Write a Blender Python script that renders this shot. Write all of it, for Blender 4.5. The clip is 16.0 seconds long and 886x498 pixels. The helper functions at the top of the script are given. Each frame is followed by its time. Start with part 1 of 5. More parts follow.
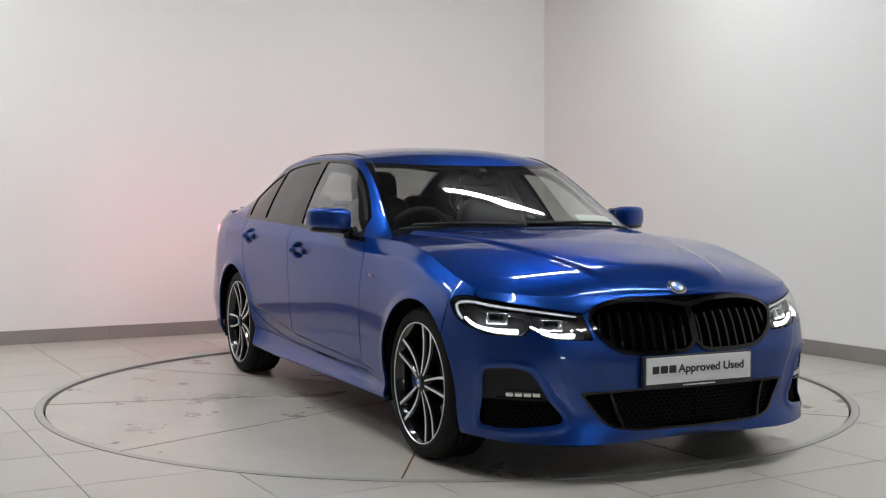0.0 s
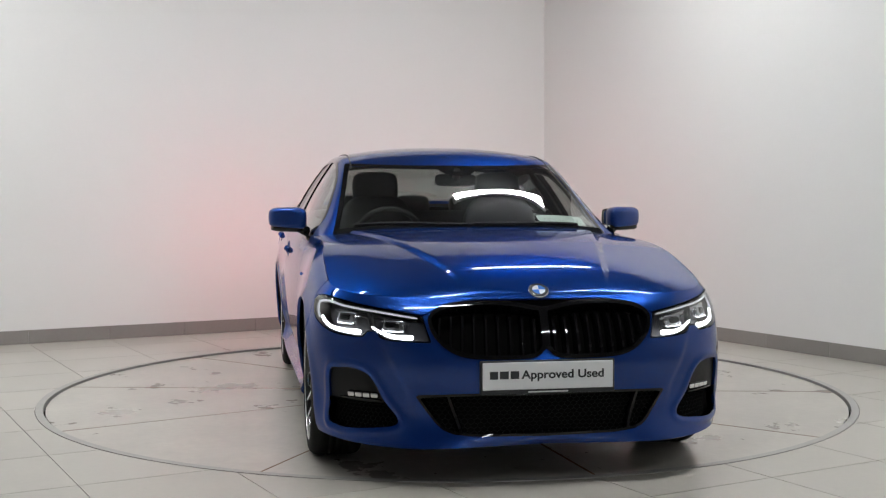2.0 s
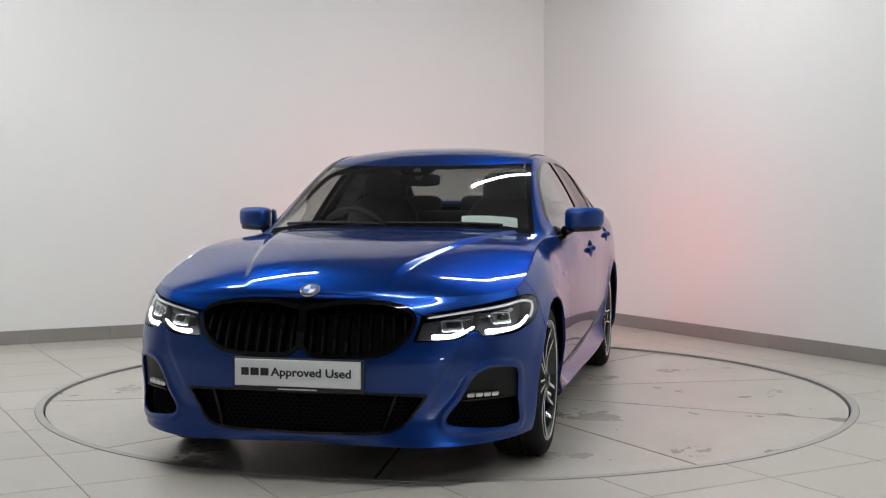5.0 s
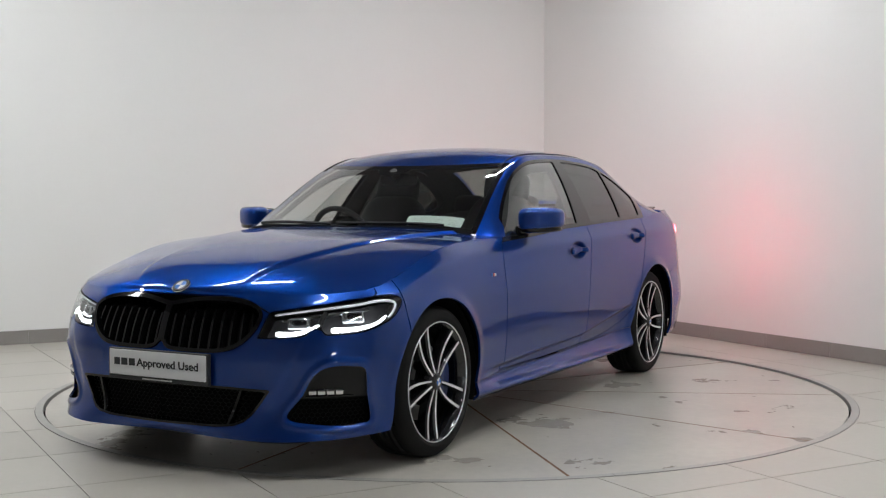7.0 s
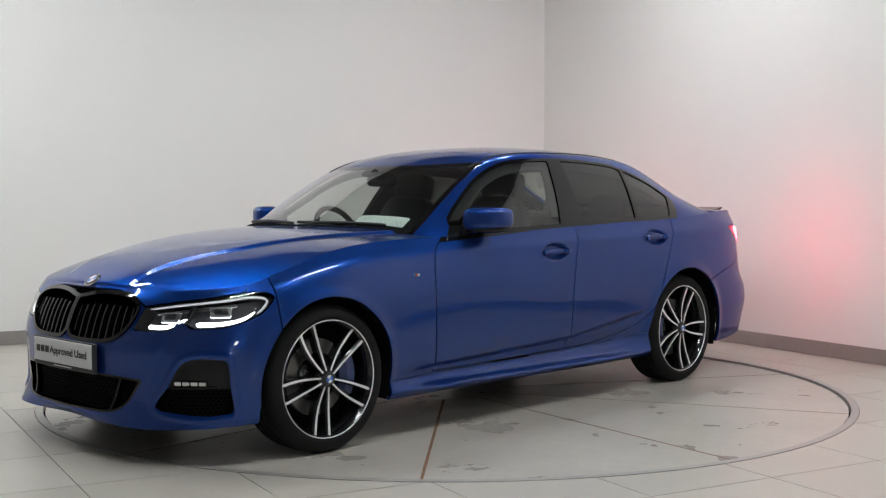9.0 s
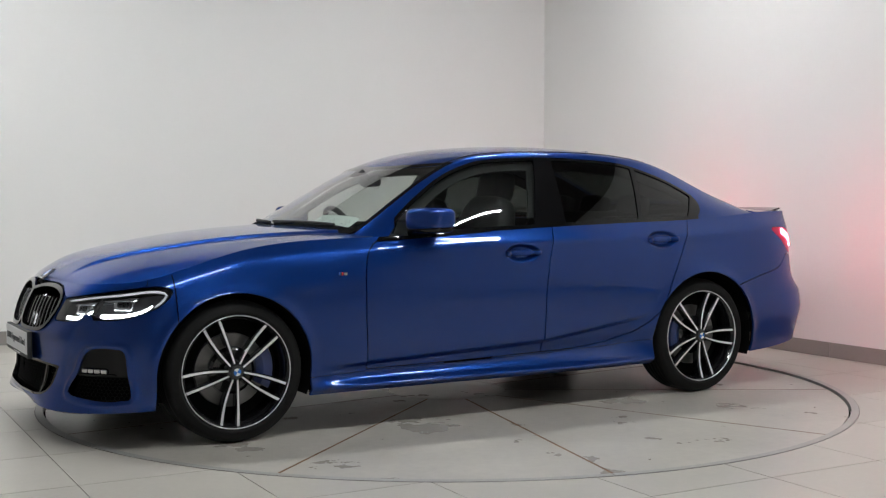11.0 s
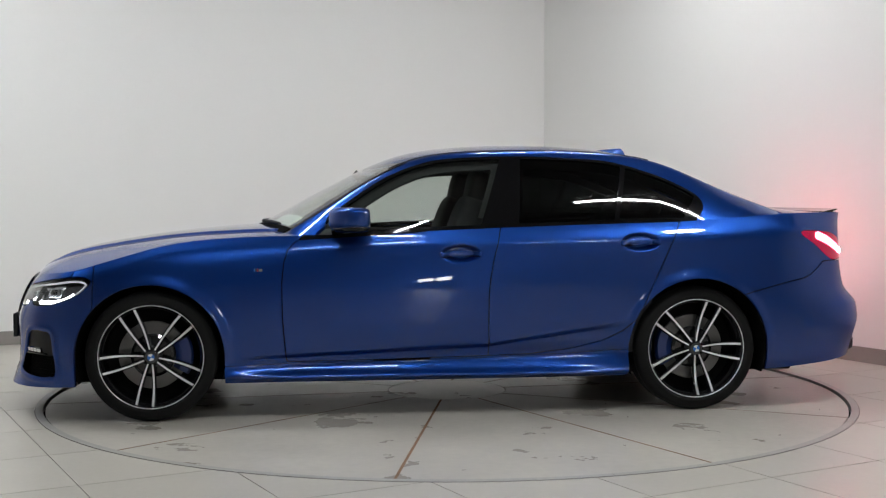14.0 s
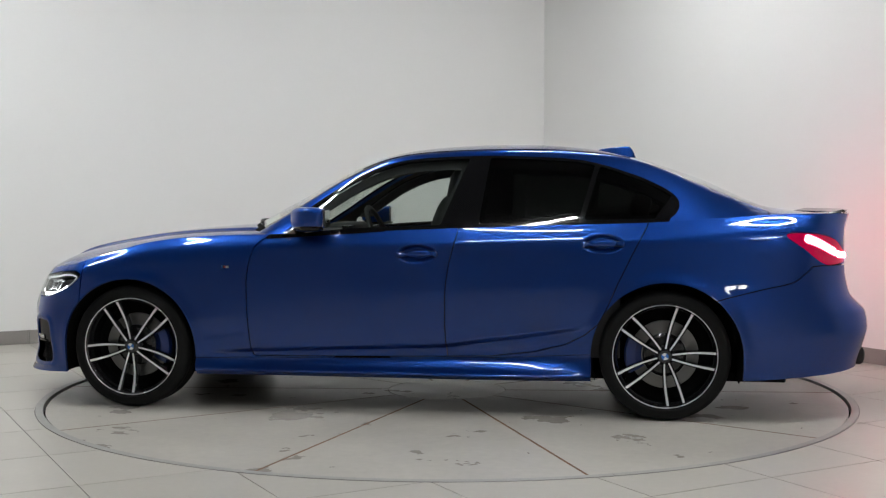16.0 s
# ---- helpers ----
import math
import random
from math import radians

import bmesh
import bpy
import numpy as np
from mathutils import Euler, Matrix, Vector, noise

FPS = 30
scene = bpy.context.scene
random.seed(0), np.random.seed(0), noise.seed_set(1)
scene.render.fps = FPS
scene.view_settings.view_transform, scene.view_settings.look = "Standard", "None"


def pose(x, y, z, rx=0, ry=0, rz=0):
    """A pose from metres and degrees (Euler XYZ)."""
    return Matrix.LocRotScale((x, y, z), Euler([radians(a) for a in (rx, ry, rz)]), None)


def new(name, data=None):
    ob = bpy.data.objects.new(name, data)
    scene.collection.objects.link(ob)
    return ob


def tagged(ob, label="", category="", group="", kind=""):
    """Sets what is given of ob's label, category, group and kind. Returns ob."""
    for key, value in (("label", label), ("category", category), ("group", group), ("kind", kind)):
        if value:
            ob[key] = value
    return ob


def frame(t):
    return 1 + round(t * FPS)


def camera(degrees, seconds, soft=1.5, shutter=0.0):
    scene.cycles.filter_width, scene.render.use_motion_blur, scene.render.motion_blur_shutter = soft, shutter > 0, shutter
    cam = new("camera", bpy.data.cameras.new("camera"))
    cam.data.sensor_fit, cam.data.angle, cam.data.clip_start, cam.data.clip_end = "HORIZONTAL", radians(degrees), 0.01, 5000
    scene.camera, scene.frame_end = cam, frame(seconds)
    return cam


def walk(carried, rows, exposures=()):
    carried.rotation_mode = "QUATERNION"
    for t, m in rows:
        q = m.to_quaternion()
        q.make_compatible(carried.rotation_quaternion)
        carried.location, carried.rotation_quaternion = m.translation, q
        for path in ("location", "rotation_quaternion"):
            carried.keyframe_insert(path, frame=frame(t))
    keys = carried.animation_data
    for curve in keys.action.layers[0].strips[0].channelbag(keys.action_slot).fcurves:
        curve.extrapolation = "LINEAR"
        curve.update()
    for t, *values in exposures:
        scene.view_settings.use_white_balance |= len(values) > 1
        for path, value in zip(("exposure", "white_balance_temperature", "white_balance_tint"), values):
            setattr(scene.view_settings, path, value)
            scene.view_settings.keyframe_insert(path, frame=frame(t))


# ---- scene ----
W_TURN, T_FRONT = 7.765, 3.322          # turntable: degrees a second, moment when the car faces the camera
CAR_DX, CAR_DY = 0.184, -0.039          # the car on the turntable
EYE = (0.0, -6.855, 1.117)
VIEW = pose(*EYE, 90 - 2.430, 0, 0.177) @ pose(0, 0, 0, 0, 0, -0.039)
cam = camera(41.81, 16.0, soft=1.25)
walk(cam, [(0.0, VIEW), (16.0, VIEW)], exposures=[(0.0, 0.0), (16.0, 0.0)])

# ---- world: a closed room, a dim grey showroom behind ----
world = bpy.data.worlds.new("world")
scene.world = world
world.use_nodes = True
world.node_tree.nodes["Background"].inputs[0].default_value = (0.5, 0.5, 0.52, 1)
world.node_tree.nodes["Background"].inputs[1].default_value = 0.05


# ---- materials ----
def mat(name, color, rough=0.5, metal=0.0, coat=0.0, emit=None, power=0.0, spec=0.5):
    m = bpy.data.materials.new(name)
    m.use_nodes = True
    b = m.node_tree.nodes["Principled BSDF"]
    b.inputs["Base Color"].default_value = (*color, 1)
    b.inputs["Roughness"].default_value = rough
    b.inputs["Metallic"].default_value = metal
    b.inputs["Coat Weight"].default_value = coat
    b.inputs["Coat Roughness"].default_value = 0.02
    b.inputs["Specular IOR Level"].default_value = spec
    if emit:
        b.inputs["Emission Color"].default_value = (*emit, 1)
        b.inputs["Emission Strength"].default_value = power
    return m


def node(m, kind, **inputs):
    n = m.node_tree.nodes.new(kind)
    for k, v in inputs.items():
        n.inputs[k.replace("_", " ")].default_value = v
    return n


def grain(m, color, amount=0.12, scale=6.0, fine=60.0, bump=0.05, rough=None, rough_span=0.1, random_tone=0.0, dist=0.01):
    """Two scales of tone, roughness variation and fine relief on a material."""
    nt = m.node_tree
    b = nt.nodes["Principled BSDF"]
    tc = node(m, "ShaderNodeTexCoord")
    n1, n2 = node(m, "ShaderNodeTexNoise", Scale=scale, Detail=6.0, Roughness=0.6), node(m, "ShaderNodeTexNoise", Scale=fine, Detail=4.0)
    for n in (n1, n2):
        nt.links.new(tc.outputs["Object"], n.inputs["Vector"])
    mix = node(m, "ShaderNodeMath")
    mix.operation = "MULTIPLY_ADD"
    mix.inputs[1].default_value = 0.35
    nt.links.new(n2.outputs["Fac"], mix.inputs[0])
    nt.links.new(n1.outputs["Fac"], mix.inputs[2])
    ramp = node(m, "ShaderNodeMapRange")
    ramp.inputs["From Min"].default_value, ramp.inputs["From Max"].default_value = 0.2, 1.15
    ramp.inputs["To Min"].default_value, ramp.inputs["To Max"].default_value = 1 - amount, 1 + amount
    nt.links.new(mix.outputs[0], ramp.inputs["Value"])
    last = ramp.outputs["Result"]
    if random_tone:
        info = node(m, "ShaderNodeObjectInfo")
        r = node(m, "ShaderNodeMapRange")
        r.inputs["To Min"].default_value, r.inputs["To Max"].default_value = 1 - random_tone, 1 + random_tone
        nt.links.new(info.outputs["Random"], r.inputs["Value"])
        mul = node(m, "ShaderNodeMath")
        mul.operation = "MULTIPLY"
        nt.links.new(last, mul.inputs[0])
        nt.links.new(r.outputs["Result"], mul.inputs[1])
        last = mul.outputs[0]
    sc = node(m, "ShaderNodeVectorMath")
    sc.operation = "SCALE"
    sc.inputs[0].default_value = color
    nt.links.new(last, sc.inputs["Scale"])
    nt.links.new(sc.outputs[0], b.inputs["Base Color"])
    if rough is not None:
        rr = node(m, "ShaderNodeMapRange")
        rr.inputs["To Min"].default_value, rr.inputs["To Max"].default_value = rough - rough_span, rough + rough_span
        nt.links.new(n1.outputs["Fac"], rr.inputs["Value"])
        nt.links.new(rr.outputs["Result"], b.inputs["Roughness"])
    if bump:
        bp = node(m, "ShaderNodeBump", Strength=bump, Distance=dist)
        nt.links.new(mix.outputs[0], bp.inputs["Height"])
        nt.links.new(bp.outputs["Normal"], b.inputs["Normal"])
    return m


def glass(name, tint, gloss=1.0, film=0.065):
    """A thin pane: tinted see-through with a clear mirror film."""
    m = bpy.data.materials.new(name)
    m.use_nodes = True
    nt = m.node_tree
    nt.nodes.clear()
    out, mix = node(m, "ShaderNodeOutputMaterial"), node(m, "ShaderNodeMixShader")
    tr, gl = node(m, "ShaderNodeBsdfTransparent"), node(m, "ShaderNodeBsdfGlossy")
    tr.inputs["Color"].default_value = (*tint, 1)
    gl.inputs["Roughness"].default_value = 0.01
    gl.inputs["Color"].default_value = (gloss, gloss, gloss, 1)
    lw = node(m, "ShaderNodeLayerWeight")
    lw.inputs["Blend"].default_value = 0.5
    pw = node(m, "ShaderNodeMath")
    pw.operation = "POWER"
    pw.inputs[1].default_value = 3.3
    fr = node(m, "ShaderNodeMapRange")
    fr.inputs["To Min"].default_value, fr.inputs["To Max"].default_value = film, 1.0
    nt.links.new(lw.outputs["Facing"], pw.inputs[0])
    nt.links.new(pw.outputs[0], fr.inputs["Value"])
    nt.links.new(fr.outputs[0], mix.inputs[0])
    nt.links.new(tr.outputs[0], mix.inputs[1])
    nt.links.new(gl.outputs[0], mix.inputs[2])
    nt.links.new(mix.outputs[0], out.inputs["Surface"])
    return m


M_WALL = grain(mat("painted_plaster", (0.8, 0.79, 0.77), 0.62), (0.8, 0.79, 0.77), 0.025, 0.7, 45, 0.04, 0.6, 0.06, dist=0.004)
M_CEIL = grain(mat("dark_ceiling_paint", (0.10, 0.10, 0.102), 0.9), (0.10, 0.10, 0.102), 0.06, 1.2, 30, 0.03)
M_FAR = grain(mat("grey_wall_paint", (0.34, 0.34, 0.345), 0.8), (0.34, 0.34, 0.345), 0.06, 1.0, 30, 0.03)
M_TILE = grain(mat("porcelain_tile", (0.475, 0.445, 0.395), 0.3), (0.475, 0.445, 0.395), 0.14, 2.2, 38, 0.03, 0.31, 0.07, 0.035, 0.003)
M_GROUT = grain(mat("grout", (0.13, 0.12, 0.11), 0.9), (0.13, 0.12, 0.11), 0.2, 8, 80, 0.1)
M_PALE = mat("pale_grout", (0.45, 0.43, 0.40), 0.9)
M_SKIRT = grain(mat("skirting_tile", (0.27, 0.25, 0.235), 0.35), (0.27, 0.25, 0.235), 0.12, 3, 50, 0.03, 0.38, 0.08, 0.05, 0.003)
M_PLATE = grain(mat("turntable_plate", (0.475, 0.445, 0.395), 0.3), (0.475, 0.445, 0.395), 0.30, 1.7, 24, 0.0, 0.28, 0.03, 0.03, 0.004)
M_STEEL = grain(mat("ring_steel", (0.42, 0.41, 0.39), 0.38, 0.45), (0.42, 0.41, 0.39), 0.25, 9, 70, 0.06, 0.4, 0.12)
M_RUST = grain(mat("rusty_joint", (0.19, 0.095, 0.045), 0.9), (0.19, 0.095, 0.045), 0.9, 5, 50, 0.1)
M_DIRT = grain(mat("dirt", (0.12, 0.09, 0.065), 0.9), (0.12, 0.09, 0.065), 0.5, 20, 90, 0.1)
# near-black for hidden parts; its colour also holds shade in gaps and openings
M_DARK = mat("shade_black", (0.006, 0.006, 0.006), 0.95, spec=0.05)
M_LED = mat("led_diffuser", (0.9, 0.9, 0.9), 0.5, emit=(0.955, 0.985, 1.0), power=190.0)
M_DAY = mat("daylit_pane", (0.8, 0.85, 0.9), 0.3, emit=(0.92, 0.97, 1.0), power=26.0)
M_BATTEN = mat("batten_housing", (0.8, 0.8, 0.8), 0.4)


# ---- mesh helpers ----
def mesh_object(name, bm, material, parent=None, label="", smooth=False):
    me = bpy.data.meshes.new(name)
    bm.normal_update()
    bm.to_mesh(me)
    bm.free()
    me.materials.append(material)
    if smooth:
        me.shade_smooth()
    ob = new(name, me)
    if parent:
        ob.parent = parent
    if label:
        ob["label"] = label
    return ob


def part(name, bm, material, parent, label="", smooth=False):
    return mesh_object(name, bm, material, parent, label, smooth)


def box(bm, x0, x1, y0, y1, z0, z1, bevel=0.0, m=None):
    r = bmesh.ops.create_cube(bm, size=1.0)
    for v in r["verts"]:
        v.co = Vector(((x0 + x1) / 2 + v.co.x * (x1 - x0), (y0 + y1) / 2 + v.co.y * (y1 - y0), (z0 + z1) / 2 + v.co.z * (z1 - z0)))
    vs = r["verts"]
    if bevel:
        es = list({e for v in vs for e in v.link_edges})
        g = bmesh.ops.bevel(bm, geom=es, offset=bevel, segments=2, profile=0.5, affect="EDGES")
        vs = list({v for f in g["faces"] for v in f.verts} | {v for v in vs if v.is_valid})
    if m is not None:
        bmesh.ops.transform(bm, matrix=m, verts=vs)
    return bm


def a_box(x0, x1, y0, y1, z0, z1, bevel=0.0, m=None):
    return box(bmesh.new(), x0, x1, y0, y1, z0, z1, bevel, m)


def lathe(bm, profile, n=48, axis="y", center=(0, 0, 0)):
    """Turns (radius, along) pairs about an axis."""
    rings = []
    for r, h in profile:
        ring = []
        for i in range(n):
            a = 2 * math.pi * i / n
            c, s = r * math.cos(a), r * math.sin(a)
            p = (c, h, s) if axis == "y" else (c, s, h) if axis == "z" else (h, c, s)
            ring.append(bm.verts.new(Vector(p) + Vector(center)))
        rings.append(ring)
    for a, b in zip(rings, rings[1:]):
        for i in range(n):
            bm.faces.new((a[i], a[(i + 1) % n], b[(i + 1) % n], b[i]))
    return bm


def tube(bm, points, r, n=8, cap=True):
    pts = [Vector(p) for p in points]
    rings = []
    for i, p in enumerate(pts):
        d = (pts[min(i + 1, len(pts) - 1)] - pts[max(i - 1, 0)]).normalized()
        q = d.to_track_quat("Z", "Y")
        rad = r[i] if isinstance(r, (list, tuple)) else r
        rings.append([bm.verts.new(p + q @ Vector((rad * math.cos(2 * math.pi * k / n), rad * math.sin(2 * math.pi * k / n), 0))) for k in range(n)])
    for a, b in zip(rings, rings[1:]):
        for k in range(n):
            bm.faces.new((a[k], a[(k + 1) % n], b[(k + 1) % n], b[k]))
    if cap:
        bm.faces.new(rings[0][::-1])
        bm.faces.new(rings[-1])
    return bm


def thing(name, label, category, group="", kind=""):
    return tagged(new(name), label, category, group, kind)


# ---- the room: two white walls meet behind the turntable; floor axes turned 29 degrees ----
TURN = 29.31
ROOM = pose(0, 0, 0, 0, 0, TURN)
A1, B1 = 3.017, 3.437                    # the two seen walls
A0, B0 = -6.4, -9.6                     # plain walls that close the place
HIGH = 3.75


def wall(name, a0, a1, b0, b1, z0, z1, material, label, category):
    ob = mesh_object(name, a_box(a0, a1, b0, b1, z0, z1), material)
    ob.matrix_basis = ROOM
    return tagged(ob, label, category, kind="structure")


wall("wall_north", A0 - 0.2, A1 + 0.2, B1, B1 + 0.2, -0.1, HIGH, M_WALL, "smooth white painted showroom wall above a grey tiled skirting", "wall")
wall("wall_east", A1, A1 + 0.2, B0, B1 - 0.002, -0.1, HIGH, M_WALL, "smooth white painted side wall meeting the rear wall", "wall")
wall("wall_west", A0 - 0.2, A0, B0, B1 - 0.002, -0.1, HIGH, M_FAR, "plain grey painted showroom wall", "wall")
wall("wall_south", A0 - 0.2, A1 + 0.2, B0 - 0.2, B0, -0.1, HIGH, M_FAR, "plain grey wall closing the showroom", "wall")
wall("ceiling", A0 - 0.2, A1 + 0.2, B0 - 0.2, B1 + 0.2, HIGH + 0.002, HIGH + 0.2, M_CEIL, "plain dark painted showroom ceiling with linear lights", "ceiling")

# ceiling lights: long bare battens
BATTENS = [(1.42, 0.66, 1.5), (-1.80, 0.77, 1.5), (1.10, -2.70, 1.5), (-1.90, -2.70, 1.5), (-3.7, 2.0, 1.5), (-0.60, -6.9, 1.5)]


def ceiling_light(a, b, length, turn=0.0):
    t = thing("ceiling_light", "slim white linear batten light fixed to the ceiling", "ceiling light", "linear ceiling lights")
    part("housing", a_box(-length / 2 - 0.03, length / 2 + 0.03, -0.035, 0.035, -0.045, 0.0, 0.006), M_BATTEN, t)
    part("diffuser", a_box(-length / 2, length / 2, -0.028, 0.028, -0.058, -0.0455, 0.004), M_LED, t, "glowing white diffuser")
    t.matrix_basis = ROOM @ pose(a, b, HIGH, 0, 0, turn)
    return t


for a, b, n in BATTENS:
    ceiling_light(a, b, n)


# a bright window in the wall behind the camera, mirrored in the doors
window = tagged(new("window_1"), "bright daylit window in a white frame", "window", kind="structure")
W_A, W_W, W_Z0, W_Z1 = -3.05, 0.50, 0.78, 1.16
for nm, x0, x1, z0, z1 in (("jamb", -W_W / 2 - 0.06, -W_W / 2, W_Z0 - 0.06, W_Z1 + 0.06), ("jamb", W_W / 2, W_W / 2 + 0.06, W_Z0 - 0.06, W_Z1 + 0.06),
                           ("head", -W_W / 2, W_W / 2, W_Z1, W_Z1 + 0.06), ("sill", -W_W / 2, W_W / 2, W_Z0 - 0.06, W_Z0), ("mullion", -0.025, 0.025, W_Z0, W_Z1)):
    part(nm, a_box(x0, x1, 0.0, 0.05, z0, z1, 0.006), M_BATTEN, window)
for x0, x1 in ((-W_W / 2, -0.025), (0.025, W_W / 2)):
    part("pane", a_box(x0, x1, 0.01, 0.02, W_Z0, W_Z1), M_DAY, window)
window.matrix_basis = ROOM @ pose(W_A, B0 + 0.002, 0)

# ---- car surfaces ----
def spline(xs, ys):
    """Natural cubic spline through the points; ys may hold columns."""
    xs, ys = np.asarray(xs, float), np.asarray(ys, float)
    n, h = len(xs), np.diff(xs)
    y2 = ys.reshape(n, -1)
    a, r = np.eye(n), np.zeros_like(y2)
    for i in range(1, n - 1):
        a[i, i - 1], a[i, i], a[i, i + 1] = h[i - 1], 2 * (h[i - 1] + h[i]), h[i]
        r[i] = 6 * ((y2[i + 1] - y2[i]) / h[i] - (y2[i] - y2[i - 1]) / h[i - 1])
    m = np.linalg.solve(a, r)

    def f(x):
        x = np.clip(np.asarray(x, float), xs[0], xs[-1])
        i = np.clip(np.searchsorted(xs, x) - 1, 0, n - 2)
        hh = h[i][..., None]
        s, t = (xs[i + 1] - x)[..., None], (x - xs[i])[..., None]
        v = m[i] * s**3 / (6 * hh) + m[i + 1] * t**3 / (6 * hh) + (y2[i] / hh - m[i] * hh / 6) * s + (y2[i + 1] / hh - m[i + 1] * hh / 6) * t
        return v[..., 0] if ys.ndim == 1 else v
    return f


def pchip(xs, ys):
    """Shape-keeping cubic through the points."""
    xs, ys = np.asarray(xs, float), np.asarray(ys, float)
    o = np.argsort(xs)
    xs, ys = xs[o], ys[o]
    h, d = np.diff(xs), np.diff(ys) / np.diff(xs)
    g = np.zeros_like(ys)
    g[0], g[-1] = d[0], d[-1]
    for i in range(1, len(xs) - 1):
        if d[i - 1] * d[i] > 0:
            w1, w2 = 2 * h[i] + h[i - 1], h[i] + 2 * h[i - 1]
            g[i] = (w1 + w2) / (w1 / d[i - 1] + w2 / d[i])

    def f(x):
        x = np.clip(np.asarray(x, float), xs[0], xs[-1])
        i = np.clip(np.searchsorted(xs, x) - 1, 0, len(xs) - 2)
        t = (x - xs[i]) / h[i]
        return (1 + 2 * t) * (1 - t)**2 * ys[i] + t * (1 - t)**2 * h[i] * g[i] + t * t * (3 - 2 * t) * ys[i + 1] + t * t * (t - 1) * h[i] * g[i + 1]
    return f


def step(a, b, x):
    t = np.clip((np.asarray(x, float) - a) / (b - a), 0, 1)
    return t * t * (3 - 2 * t)


# half plan of the widest line of the body, nose to tail
PLAN = [(2.232, 0.0), (2.228, 0.25), (2.193, 0.48), (2.115, 0.645), (1.985, 0.785), (1.80, 0.880), (1.6, 0.900), (1.4255, 0.907), (1.0, 0.900), (0.5, 0.900), (0.0, 0.903),
        (-0.5, 0.903), (-1.0, 0.903), (-1.4255, 0.910), (-1.8, 0.900), (-2.10, 0.864), (-2.31, 0.795), (-2.435, 0.665), (-2.485, 0.45), (-2.504, 0.22), (-2.508, 0.0)]
# stations on that plan (index of the point): heights of nine lines, then how far each lies inside the plan
STATIONS = {
    0: ((.165, .195, .27, .36, .45, .52, .60, .68, .738), (.03, .006, .0, .0, .0, .02, .045, .085, .135)),
    2: ((.160, .190, .28, .38, .48, .56, .63, .685, .730), (.0, .012, .04, .042, .035, .05, .075, .105, .145)),
    4: ((.165, .195, .29, .39, .48, .57, .64, .695, .742), (.012, .012, .02, .012, .008, .018, .038, .062, .095)),
    5: ((.175, .21, .29, .39, .49, .58, .655, .715, .765), (.02, .012, .01, .004, .0, .006, .02, .045, .085)),
    7: ((.180, .22, .30, .40, .52, .64, .735, .81, .868), (.035, .02, .015, .008, .0, .004, .022, .050, .100)),
    8: ((.180, .215, .27, .36, .50, .65, .76, .85, .922), (.045, .015, .035, .02, .006, .006, .024, .054, .115)),
    9: ((.180, .215, .27, .35, .50, .66, .78, .865, .936), (.05, .01, .04, .028, .009, .003, .016, .036, .070)),
    10: ((.180, .215, .28, .36, .50, .67, .80, .88, .955), (.05, .01, .045, .028, .009, .002, .012, .027, .056)),
    12: ((.185, .22, .31, .40, .52, .68, .82, .90, .990), (.05, .012, .04, .02, .010, .002, .006, .022, .06)),
    13: ((.195, .24, .32, .42, .54, .67, .80, .91, 1.004), (.04, .02, .012, .006, .0, .0, .012, .032, .080)),
    14: ((.205, .25, .33, .43, .54, .66, .80, .93, 1.03), (.03, .016, .01, .004, .0, .002, .014, .036, .095)),
    15: ((.225, .27, .34, .44, .54, .66, .80, .94, 1.045), (.03, .02, .012, .0, .002, .010, .022, .045, .115)),
    17: ((.26, .30, .37, .46, .54, .65, .79, .94, 1.045), (.05, .04, .02, .0, .01, .085, .108, .112, .110)),
    20: ((.27, .31, .38, .46, .54, .64, .78, .95, 1.05), (.06, .05, .03, .0, .012, .09, .105, .08, .065)),
}
HANDLES = [(-0.153, 0.838), (-1.112, 0.893)]
ARCH_F, ARCH_R = (1.430, 0.318, 0.373), (-1.432, 0.320, 0.380)


